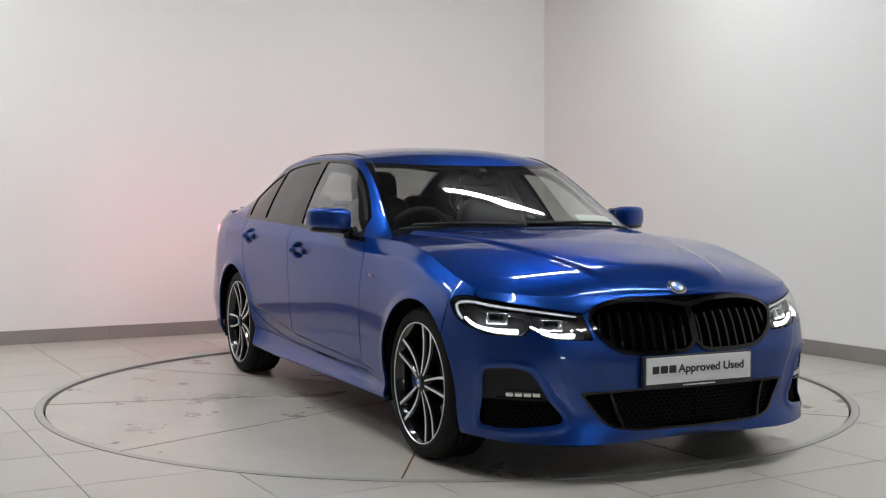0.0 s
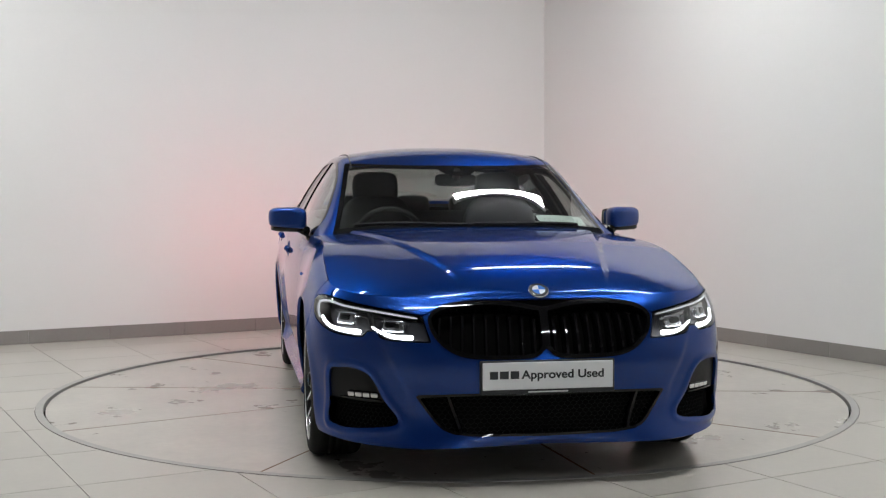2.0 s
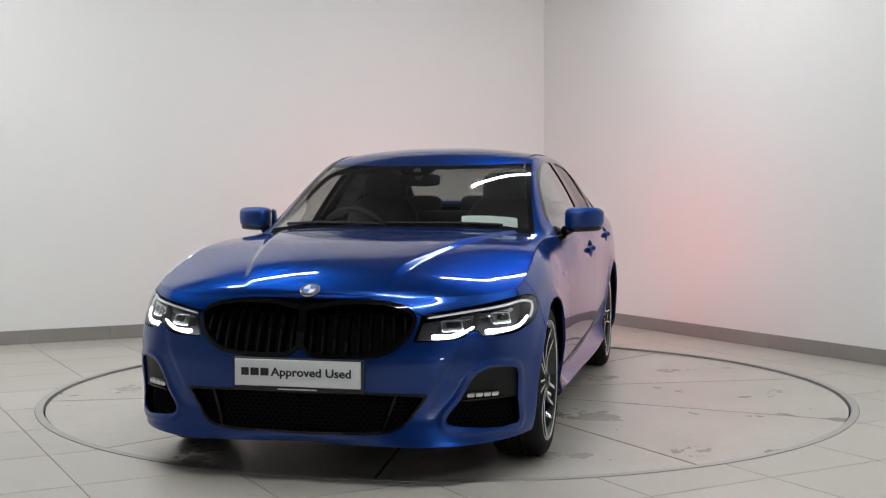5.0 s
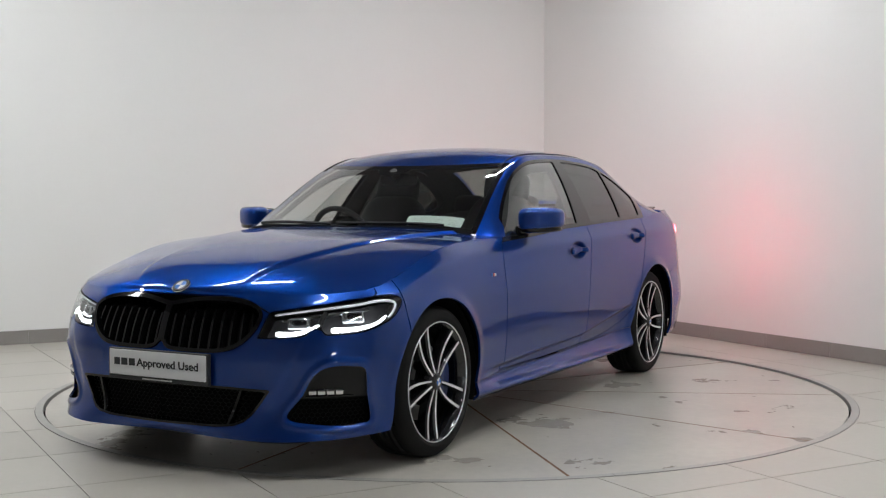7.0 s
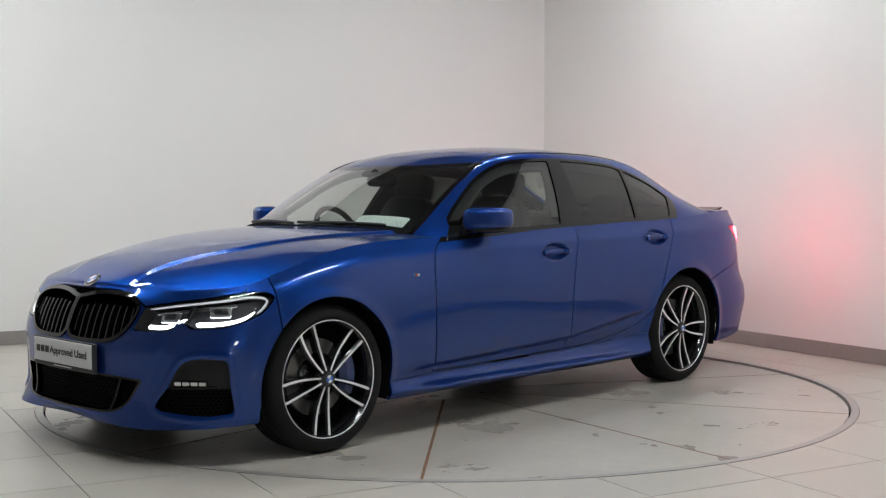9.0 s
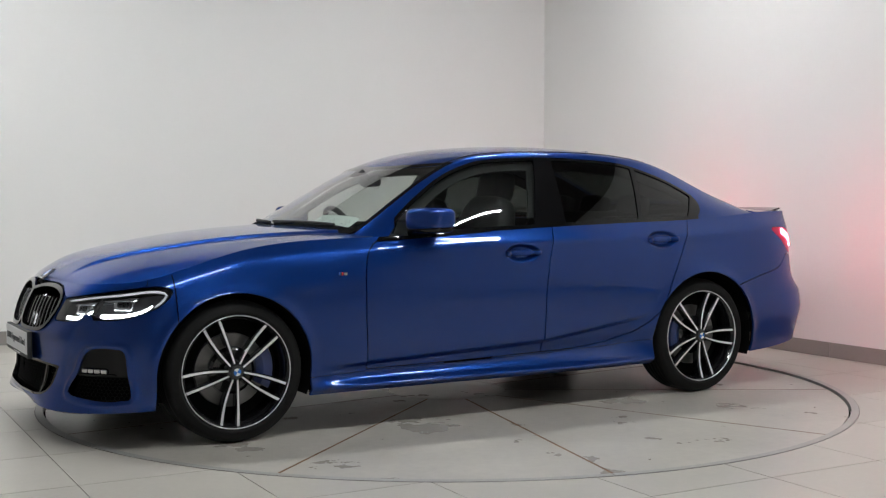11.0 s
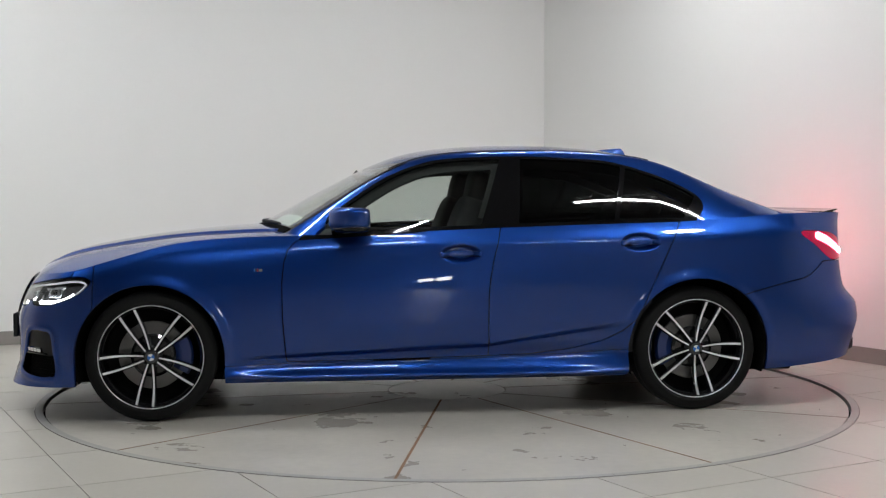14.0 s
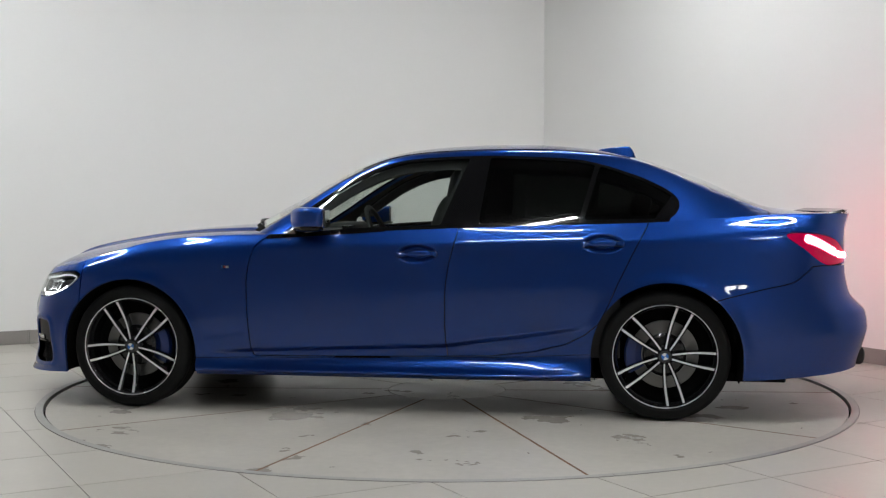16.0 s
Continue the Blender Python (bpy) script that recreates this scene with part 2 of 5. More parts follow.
def body_sheet(nt=520, ns=92):
    """The painted flank from nose to tail: points, normals, plan arc length and faces of the left half."""
    pts = [(2.243, -0.25), *PLAN, (-2.474, -0.22)]
    pts[0] = (PLAN[1][0], -PLAN[1][1])
    pts[-1] = (PLAN[-2][0], -PLAN[-2][1])
    c = np.concatenate([[0], np.cumsum([math.dist(p, q) for p, q in zip(pts, pts[1:])])])
    plan = spline(c, pts)
    c0, c1 = c[1], c[-2]
    u = np.linspace(c0, c1, nt)
    keys = sorted(STATIONS)
    cs = [c[k + 1] for k in keys]
    mirror = [2 * c0 - cs[1]] + cs + [2 * c1 - cs[-2]]
    order = [keys[1], *keys, keys[-2]]
    zt = spline(mirror, [STATIONS[k][0] for k in order])(u)
    it = spline(mirror, [STATIONS[k][1] for k in order])(u)
    s = np.linspace(0, 8, ns)
    P = np.zeros((nt, ns, 3))
    e = 1e-3
    xy = plan(u)
    d = plan(u + e) - plan(u - e)
    d /= np.linalg.norm(d, axis=1)[:, None]
    d[0], d[-1] = (0, 1), (0, -1)
    nrm = np.stack([d[:, 1], -d[:, 0]], 1)
    for i in range(nt):
        z = pchip(range(9), zt[i])(s)
        q = pchip(range(9), it[i])(s)
        P[i, :, 0] = xy[i, 0] - nrm[i, 0] * q
        P[i, :, 1] = xy[i, 1] - nrm[i, 1] * q
        P[i, :, 2] = z
    P[0, :, 1] = 0
    P[-1, :, 1] = 0
    X, Z, Y = P[..., 0], P[..., 2], P[..., 1]
    out = np.zeros_like(X)
    side = Y > 0.7
    # sharp shoulder line through the handles, and the rising crease low on the doors
    line = 0.872 + (0.5 - X) * 0.022
    k = step(0.95, 0.3, X) * step(-2.0, -1.4, X)
    out += side * k * 0.007 * np.exp(-((Z - line) / 0.035)**2)
    low = np.interp(X, [-1.1, -0.9, -0.3, 0.8, 1.0], [0.47, 0.43, 0.345, 0.30, 0.29])
    k = step(1.0, 0.7, X) * step(-1.1, -0.85, X)
    out -= side * k * 0.024 * step(0.024, 0.0, Z - low) * step(0.20, 0.24, Z)
    # flared lips round the arches
    for ax, az, ar in (ARCH_F, ARCH_R):
        r = np.hypot(X - ax, Z - az)
        out += side * 0.010 * np.exp(-((r - ar) / 0.035)**2) * step(0.16, 0.3, Z)
    # hollow behind the door handles
    for hx, hz in HANDLES:
        r = np.hypot((X - hx) / 0.108, (Z - hz) / 0.047)
        out -= side * 0.027 * step(1.0, 0.70, r)
    # raised edges round the corner intakes, and the fold from lamp to lower intake
    Uq = np.repeat((u - c0)[:, None], ns, 1)
    flat = Sheet(None, None, np.stack([Uq.ravel(), Z.ravel(), X.ravel(), Y.ravel()], 1), [])
    d = poly_d(CURTAIN)(flat).reshape(X.shape)
    out += 0.007 * np.exp(-((d - 0.016) / 0.013)**2) * step(1.35, 1.0, Uq)
    fold = Uq - np.interp(Z, [0.20, 0.37, 0.57, 0.66], [0.50, 0.545, 0.66, 0.72])
    out += 0.004 * step(0.03, 0.0, fold) * step(-0.20, -0.01, fold) * step(0.60, 0.54, Z) * step(0.26, 0.36, Z)
    P[..., :2] += nrm[:, None, :] * out[..., None]
    N = np.cross(np.gradient(P, axis=0), np.gradient(P, axis=1))
    N /= np.linalg.norm(N, axis=2)[..., None] + 1e-12
    N[0, :, 1] = 0
    N[-1, :, 1] = 0
    N /= np.linalg.norm(N, axis=2)[..., None] + 1e-12
    if N[nt // 2, ns // 2, 1] < 0:
        N = -N
    U = np.repeat((u - c0)[:, None], ns, 1)
    return P, N, U


def grid_faces(n, m):
    i, j = np.meshgrid(np.arange(n - 1), np.arange(m - 1), indexing="ij")
    a = (i * m + j).ravel()
    return np.stack([a, a + m, a + m + 1, a + 1], 1)


class Sheet:
    """Points, normals, flat coordinates (for cutting) and faces of a piece of surface."""

    def __init__(self, V, N, Q, F):
        self.V, self.N, self.Q, self.F = V, N, Q, F

    def cut(self, f):
        """The part where f(sheet) < 0, cut exactly along the line f = 0."""
        d = np.asarray(f(self), float)
        d = np.where(np.abs(d) < 1e-7, 1e-7, d)
        V, N, Q = list(self.V), list(self.N), list(self.Q)
        made, faces = {}, []
        neg = d < 0
        for fc in self.F:
            k = [neg[i] for i in fc]
            if all(k):
                faces.append(tuple(fc))
                continue
            if not any(k):
                continue
            poly = []
            for a, b in zip(fc, (*fc[1:], fc[0])):
                if neg[a]:
                    poly.append(a)
                if neg[a] != neg[b]:
                    key = (a, b) if a < b else (b, a)
                    if key not in made:
                        t = d[key[0]] / (d[key[0]] - d[key[1]])
                        n = self.N[key[0]] * (1 - t) + self.N[key[1]] * t
                        V.append(self.V[key[0]] * (1 - t) + self.V[key[1]] * t)
                        N.append(n / (np.linalg.norm(n) + 1e-12))
                        Q.append(self.Q[key[0]] * (1 - t) + self.Q[key[1]] * t)
                        made[key] = len(V) - 1
                    poly.append(made[key])
            if len(poly) > 2:
                faces.append(tuple(poly))
        used = sorted({i for fc in faces for i in fc})
        idx = {o: k for k, o in enumerate(used)}
        if not used:
            return Sheet(np.zeros((0, 3)), np.zeros((0, 3)), np.zeros((0, 4)), [])
        return Sheet(np.array([V[i] for i in used]), np.array([N[i] for i in used]), np.array([Q[i] for i in used]), [tuple(idx[i] for i in fc) for fc in faces])

    def offset(self, h):
        return Sheet(self.V + self.N * h, self.N, self.Q, self.F)

    def mirror(self):
        m = np.array([1, -1, 1])
        return Sheet(self.V * m, self.N * m, self.Q, [tuple(fc[::-1]) for fc in self.F])

    def edge(self):
        count = {}
        for fc in self.F:
            for a, b in zip(fc, (*fc[1:], fc[0])):
                key = (a, b) if a < b else (b, a)
                count[key] = None if key in count else (a, b)
        return [e for e in count.values() if e]


def poly_d(poly, cols=(0, 1)):
    """Signed distance to a closed outline in the flat coordinates; negative inside."""
    P = np.array(poly, float)

    def f(sh):
        q = np.asarray(sh.Q)[:, list(cols)]
        best, inside = np.full(len(q), 1e9), np.zeros(len(q), bool)
        for a, b in zip(P, np.roll(P, -1, 0)):
            e = b - a
            w = q - a
            t = np.clip((w @ e) / (e @ e + 1e-12), 0, 1)
            best = np.minimum(best, np.linalg.norm(w - t[:, None] * e, axis=1))
            c = (a[1] > q[:, 1]) != (b[1] > q[:, 1])
            xi = a[0] + (q[:, 1] - a[1]) * e[0] / (e[1] if abs(e[1]) > 1e-12 else 1e-12)
            inside ^= c & (q[:, 0] < xi)
        return np.where(inside, -best, best)
    return f


def smooth_poly(poly, n=6, keep=()):
    """Rounds a closed outline (Catmull-Rom); corners named in keep stay sharp."""
    P = [np.array(p, float) for p in poly]
    out, k = [], len(P)
    for i in range(k):
        p0, p1, p2, p3 = P[i - 1], P[i], P[(i + 1) % k], P[(i + 2) % k]
        if i in keep:
            p0 = p1
        if (i + 1) % k in keep:
            p3 = p2
        for t in np.linspace(0, 1, n, endpoint=False):
            out.append(0.5 * (2 * p1 + (p2 - p0) * t + (2 * p0 - 5 * p1 + 4 * p2 - p3) * t * t + (3 * p1 - p0 - 3 * p2 + p3) * t**3))
    return [tuple(p) for p in out]


def both(*fs):
    return lambda sh: np.max([f(sh) for f in fs], axis=0)


def outside(f, gap=0.0):
    return lambda sh: gap - f(sh)


def grown(f, by):
    return lambda sh: f(sh) - by


CURTAIN = smooth_poly([(0.596, 0.249), (0.66, 0.335), (0.70, 0.405), (0.74, 0.442), (0.80, 0.456), (0.87, 0.453), (0.92, 0.438), (0.932, 0.34), (0.945, 0.236), (0.90, 0.222), (0.84, 0.216), (0.72, 0.224)], 5)
BP, BN, BU = body_sheet()
BODY = Sheet(BP.reshape(-1, 3), BN.reshape(-1, 3), np.stack([BU.ravel(), BP[..., 2].ravel(), BP[..., 0].ravel(), BP[..., 1].ravel()], 1), [tuple(f) for f in grid_faces(*BP.shape[:2])])
RAIL = BP[:, -1, :]                      # top edge of the flank: bonnet edge, belt, boot edge


# greenhouse: roof line on the centre, cant rail, belt
ROOF_C = [(-2.2, 1.055), (-2.1, 1.066), (-1.973, 1.087), (-1.817, 1.157), (-1.502, 1.287), (-1.182, 1.378), (-0.858, 1.424), (-0.528, 1.434), (-0.194, 1.420), (0.146, 1.361), (0.30, 1.300), (0.492, 1.206),
          (0.70, 1.094), (0.93, 0.962), (1.05, 0.88)]
CANT_Z = [(-2.2, 1.03), (-2.0, 1.045), (-1.85, 1.094), (-1.7, 1.149), (-1.49, 1.243), (-1.25, 1.331), (-1.08, 1.358), (-0.9, 1.372), (-0.5, 1.376), (-0.17, 1.364), (0.017, 1.338), (0.205, 1.271), (0.396, 1.163),
          (0.60, 1.032), (0.74, 0.946), (0.85, 0.88), (1.05, 0.75)]
CANT_Y = [(-2.2, 0.70), (-2.0, 0.665), (-1.7, 0.632), (-1.49, 0.608), (-1.25, 0.595), (-0.9, 0.592), (-0.4, 0.592), (0.0, 0.600), (0.205, 0.610), (0.396, 0.642), (0.6, 0.682), (0.74, 0.715), (0.85, 0.735), (1.05, 0.75)]
roof_c, cant_z, cant_y = spline(*zip(*ROOF_C)), spline(*zip(*CANT_Z)), spline(*zip(*CANT_Y))
mid = (RAIL[:, 0] < 1.3) & (RAIL[:, 0] > -2.15)
_o = np.argsort(RAIL[mid][:, 0])
BELT = RAIL[mid][_o]


def belt(x):
    return np.interp(x, BELT[:, 0], BELT[:, 1]), np.interp(x, BELT[:, 0], BELT[:, 2])


def top_z(x, y):
    yc, zc, zt = cant_y(x), cant_z(x), roof_c(x)
    r = np.clip(np.abs(y) / yc, 0, 1.2)
    return zc + (zt - zc) * (1 - r**2.3)


def greenhouse(nx=330, n1=44, n2=56):
    """Side glass and pillars from the belt to the cant rail, and the top from there to the centre, left half."""
    xs = np.linspace(1.0, -2.12, nx)
    P = np.zeros((nx, n1 + n2, 3))
    yb, zb = belt(xs)
    yc, zc = cant_y(xs), cant_z(xs)
    for i, x in enumerate(xs):
        b = np.array([yb[i] - 0.006, min(zb[i] - 0.012, zc[i] - 0.004)])
        if zc[i] < zb[i]:
            b = np.array([yc[i] + 0.03, zc[i] - 0.03])
        c = np.array([yc[i], zc[i]])
        # cant corner rounded by blending the flank into the crown
        t = np.linspace(0, 1, n1)
        side = b[None] * (1 - t[:, None]) + c[None] * t[:, None]
        n = np.array([c[1] - b[1], -(c[0] - b[0])])
        n /= np.linalg.norm(n) + 1e-9
        side += n[None] * (0.015 * min(1, (c[1] - b[1]) / 0.35) * 4 * t * (1 - t))[:, None]
        y = yc[i] * (1 - np.linspace(0, 1, n2 + 1)[1:]**1.15)
        top = np.stack([y, top_z(np.full(n2, x), y)], 1)
        line = np.concatenate([side, top])
        for _ in range(8):
            lo, hi = max(1, n1 - 6), min(len(line) - 1, n1 + 3)
            line[lo:hi] = 0.5 * line[lo:hi] + 0.25 * (line[lo - 1:hi - 1] + line[lo + 1:hi + 1])
        P[i, :, 0], P[i, :, 1], P[i, :, 2] = x, line[:, 0], line[:, 1]
    P[:, -1, 1] = 0
    N = np.cross(np.gradient(P, axis=1), np.gradient(P, axis=0))
    N /= np.linalg.norm(N, axis=2)[..., None] + 1e-12
    if N[nx // 2, -1, 2] < 0:
        N = -N
    N[:, -1, 1] = 0
    N /= np.linalg.norm(N, axis=2)[..., None] + 1e-12
    return P, N


GP, GN = greenhouse()
GREEN = Sheet(GP.reshape(-1, 3), GN.reshape(-1, 3), np.stack([GP[..., 0].ravel(), GP[..., 2].ravel(), GP[..., 0].ravel(), GP[..., 1].ravel()], 1), [tuple(f[::-1]) for f in grid_faces(*GP.shape[:2])])

# bonnet and boot lid: crowned sheets that meet the flank's top edge
_f = RAIL[:, 0] > 0.5
FR = RAIL[_f][np.argsort(RAIL[_f][:, 0])]
_r = RAIL[:, 0] < -1.5
RR = RAIL[_r][np.argsort(RAIL[_r][:, 0])]
hood_c = spline(*zip(*[(0.5, 0.985), (0.75, 0.979), (1.0, 0.962), (1.4, 0.925), (1.7, 0.880), (1.9, 0.834), (2.03, 0.783), (2.107, 0.742)]))
boot_c = spline(*zip(*[(-2.47, 1.050), (-2.40, 1.049), (-2.25, 1.048), (-2.0, 1.080), (-1.8, 1.12)]))


def lid(R, centre, x0, x1, nx, ny, crease):
    """A crowned sheet over the plan inside the rail R."""
    far = R[:, 0].max() if crease else R[:, 0].min()
    t = np.linspace(0, 1, nx)
    xs = x0 + (far - x0) * (1 - (1 - t)**1.6)
    ye, ze = np.interp(xs, R[:, 0], R[:, 1]), np.interp(xs, R[:, 0], R[:, 2])
    P = np.zeros((nx, ny, 3))
    v = np.linspace(0, 1, ny)
    for i, x in enumerate(xs):
        y = ye[i] * v
        hc = centre(x)
        z = hc - (hc - ze[i]) * v**2.6
        if crease:
            yc = np.interp(x, [0.7, 2.1], [0.66, 0.30])
            z = z + 0.012 * step(0.0, 0.032, yc - y) * step(2.10, 1.9, x) * (1 - v**8)
        P[i, :, 0], P[i, :, 1], P[i, :, 2] = x, y, z
    N = np.cross(np.gradient(P, axis=0), np.gradient(P, axis=1))
    l = np.linalg.norm(N, axis=2)[..., None]
    N = np.where(l > 1e-12, N / np.maximum(l, 1e-12), (0, 0, 1))
    if N[nx // 2, ny // 2, 2] < 0:
        N = -N
    N[:, 0, 1] = 0
    Q = np.stack([P[..., 0], P[..., 2], P[..., 0], P[..., 1]], -1)
    F = grid_faces(nx, ny)
    if (x1 - x0) < 0:
        F = F[:, ::-1]
    return Sheet(P.reshape(-1, 3), N.reshape(-1, 3), Q.reshape(-1, 4), [tuple(f) for f in F])


HOOD = lid(FR, hood_c, 0.60, 2.1, 130, 84, True)
BOOT = lid(RR, boot_c, -1.80, -2.4, 70, 56, False)

# ---- car materials ----
M_PAINT = mat("blue_metallic_paint", (0.0074, 0.041, 0.218), 0.34, 0.80, 1.0, spec=0.0)
M_PAINT.node_tree.nodes["Principled BSDF"].inputs["Specular Tint"].default_value = (0.40, 0.44, 0.70, 1)
M_PAINT.node_tree.nodes["Principled BSDF"].inputs["Coat IOR"].default_value = 1.47
def flakes(m):
    nt = m.node_tree
    b = nt.nodes["Principled BSDF"]
    tc = node(m, "ShaderNodeTexCoord")
    v = node(m, "ShaderNodeTexVoronoi", Scale=900.0)
    nt.links.new(tc.outputs["Object"], v.inputs["Vector"])
    r = node(m, "ShaderNodeMapRange")
    r.inputs["To Min"].default_value, r.inputs["To Max"].default_value = 0.26, 0.40
    nt.links.new(v.outputs["Color"], r.inputs["Value"])
    nt.links.new(r.outputs["Result"], b.inputs["Roughness"])
flakes(M_PAINT)
M_GLOSS = mat("gloss_black", (0.004, 0.004, 0.0045), 0.05, 0.0, 0.0, spec=0.42)
M_PLASTIC = grain(mat("black_plastic", (0.009, 0.009, 0.0095), 0.5, spec=0.3), (0.009, 0.009, 0.0095), 0.25, 20, 300, 0.05, 0.5, 0.08)
M_NET = mat("net_plastic", (0.006, 0.006, 0.0065), 0.6, spec=0.15)
M_RUBBER = grain(mat("tyre_rubber", (0.006, 0.006, 0.006), 0.8, spec=0.25), (0.006, 0.006, 0.006), 0.25, 12, 160, 0.08, 0.8, 0.08)
M_ALLOY = grain(mat("machined_alloy", (0.80, 0.80, 0.81), 0.33, 0.45), (0.80, 0.80, 0.81), 0.05, 10, 200, 0.02, 0.36, 0.05)
M_RIM = mat("black_rim_lacquer", (0.008, 0.008, 0.009), 0.16, 0.0, 0.6)
M_DISC = grain(mat("brake_disc_iron", (0.17, 0.167, 0.163), 0.35, 0.85), (0.17, 0.167, 0.163), 0.12, 14, 120, 0.03, 0.36, 0.08)
M_HOUSING = grain(mat("lamp_housing_grey", (0.05, 0.05, 0.055), 0.35), (0.05, 0.05, 0.055), 0.3, 30, 120, 0.05, 0.35, 0.1)
M_CALIPER = mat("blue_caliper", (0.007, 0.024, 0.12), 0.3, 0.0, 0.5)
M_CHROME = mat("chrome", (0.72, 0.73, 0.75), 0.12, 1.0)
M_WHITE = grain(mat("white_plate", (0.74, 0.75, 0.76), 0.35), (0.74, 0.75, 0.76), 0.03, 8, 60, 0.0)
M_INK = mat("black_ink", (0.02, 0.022, 0.025), 0.5)
M_BLUE = mat("badge_blue", (0.02, 0.16, 0.55), 0.35)
M_RED = mat("badge_red", (0.5, 0.02, 0.03), 0.3)
M_CABIN = grain(mat("dark_upholstery", (0.018, 0.018, 0.019), 0.75), (0.018, 0.018, 0.019), 0.25, 15, 200, 0.08)
M_LINER = grain(mat("anthracite_headlining", (0.03, 0.03, 0.031), 0.9), (0.03, 0.03, 0.031), 0.15, 20, 250, 0.05)
M_PAPER = grain(mat("pale_paper", (0.66, 0.72, 0.68), 0.6), (0.66, 0.72, 0.68), 0.05, 40, 200, 0.0)
M_LAMP = mat("daytime_light", (0.9, 0.92, 1.0), 0.3, emit=(0.93, 0.96, 1.0), power=7.0)
M_BROW = mat("light_guide", (0.6, 0.62, 0.65), 0.2, 0.0, 0.4, emit=(0.9, 0.94, 1.0), power=0.30)
M_TAIL = mat("tail_light_lens", (0.035, 0.0006, 0.002), 0.12, 0.0, 0.15, emit=(1.0, 0.0, 0.11), power=0.34, spec=0.3)
M_TAILCORE = mat("tail_light_core", (0.8, 0.1, 0.12), 0.3, emit=(1.0, 0.085, 0.145), power=275.0)
M_TAILSIDE = mat("tail_light_side", (0.8, 0.1, 0.12), 0.3, emit=(1.0, 0.09, 0.14), power=13.0)
M_GLASS = glass("clear_glass", (0.78, 0.83, 0.80))
M_TINT = glass("tinted_glass", (0.06, 0.07, 0.065), 0.6)
M_REARGLASS = glass("smoked_glass", (0.42, 0.46, 0.44))
M_COVER = glass("lamp_cover", (0.95, 0.96, 0.97), 0.9)

CAR = tagged(new("car"), "metallic blue saloon with black grille and two-tone alloys, lights on", "car")


def main_piece(sheet, share=0.04):
    """Without the slivers that the cuts leave over."""
    root = list(range(len(sheet.V)))

    def find(i):
        while root[i] != i:
            root[i] = root[root[i]]
            i = root[i]
        return i
    for fc in sheet.F:
        for k in fc[1:]:
            root[find(k)] = find(fc[0])
    ids = [find(fc[0]) for fc in sheet.F]
    count = {}
    for k in ids:
        count[k] = count.get(k, 0) + 1
    keep = {k for k, n in count.items() if n > share * len(sheet.F)}
    return Sheet(sheet.V, sheet.N, sheet.Q, [fc for fc, k in zip(sheet.F, ids) if k in keep])


def weld(s, m):
    """A sheet and its mirror image, joined along the middle."""
    if not len(s.F) or not len(m.F) or len(s.V) != len(m.V):
        return s if len(s.F) else m
    n, idx, keep = len(s.V), [], []
    for i in range(n):
        if abs(s.V[i][1]) < 1e-6:
            idx.append(i)
        else:
            idx.append(n + len(keep))
            keep.append(i)
    return Sheet(np.concatenate([s.V, m.V[keep]]), np.concatenate([s.N, m.N[keep]]), np.concatenate([s.Q, m.Q[keep]]), list(s.F) + [tuple(idx[i] for i in fc) for fc in m.F])


def panel(name, sheets, material, parent=CAR, depth=0.012, label=""):
    """One body panel from pieces of sheet, with edges folded inwards."""
    V, N, F = [], [], []
    if len(sheets) == 2:
        sheets = [weld(*sheets)]
    for sh in sheets:
        if not len(sh.F):
            continue
        o = sum(len(v) for v in V)
        V.append(sh.V)
        N.append(sh.N)
        big = [fc for fc in sh.F[::max(1, len(sh.F) // 40)]]
        turn = sum(float(np.dot(np.cross(sh.V[fc[1]] - sh.V[fc[0]], sh.V[fc[2]] - sh.V[fc[0]]), sh.N[fc[0]])) for fc in big)
        if turn < 0:
            sh = Sheet(sh.V, sh.N, sh.Q, [tuple(fc[::-1]) for fc in sh.F])
        F += [tuple(i + o for i in fc) for fc in sh.F]
        if depth:
            ev, en = [], []
            o = sum(len(v) for v in V)
            for a, b in sh.edge():
                if abs(sh.V[a][1]) < 1e-6 and abs(sh.V[b][1]) < 1e-6:
                    continue
                k = o + len(ev)
                n = np.cross(sh.V[b] - sh.V[a], sh.N[a])
                n = n / (np.linalg.norm(n) + 1e-12)
                ev += [sh.V[a], sh.V[b], sh.V[b] - sh.N[b] * depth, sh.V[a] - sh.N[a] * depth]
                en += [n] * 4
                F.append((k + 1, k, k + 3, k + 2))
            if ev:
                V.append(np.array(ev))
                N.append(np.array(en))
    me = bpy.data.meshes.new(name)
    V, N = np.concatenate(V), np.concatenate(N)
    me.from_pydata(V.tolist(), [], F)
    me.materials.append(material)
    me.shade_smooth()
    me.normals_split_custom_set_from_vertices(N.tolist())
    ob = new(name, me)
    ob.parent = parent
    if label:
        ob["label"] = label
    return ob


def pair(name, sheet, material, parent=CAR, depth=0.012, label=""):
    """A left and a right panel, each an object of its own."""
    return [panel(name, [s], material, parent, depth, label) for s in (sheet, sheet.mirror())]


def sym(name, sheet, material, parent=CAR, depth=0.012, label=""):
    """One panel across the middle of the car."""
    return panel(name, [sheet, sheet.mirror()], material, parent, depth, label)


def arch(a):
    def f(sh):
        x, z, y = sh.Q[:, 2], sh.Q[:, 1], sh.Q[:, 3]
        return np.hypot(x - a[0], np.maximum(z - a[1], 0)) - a[2]
    return f


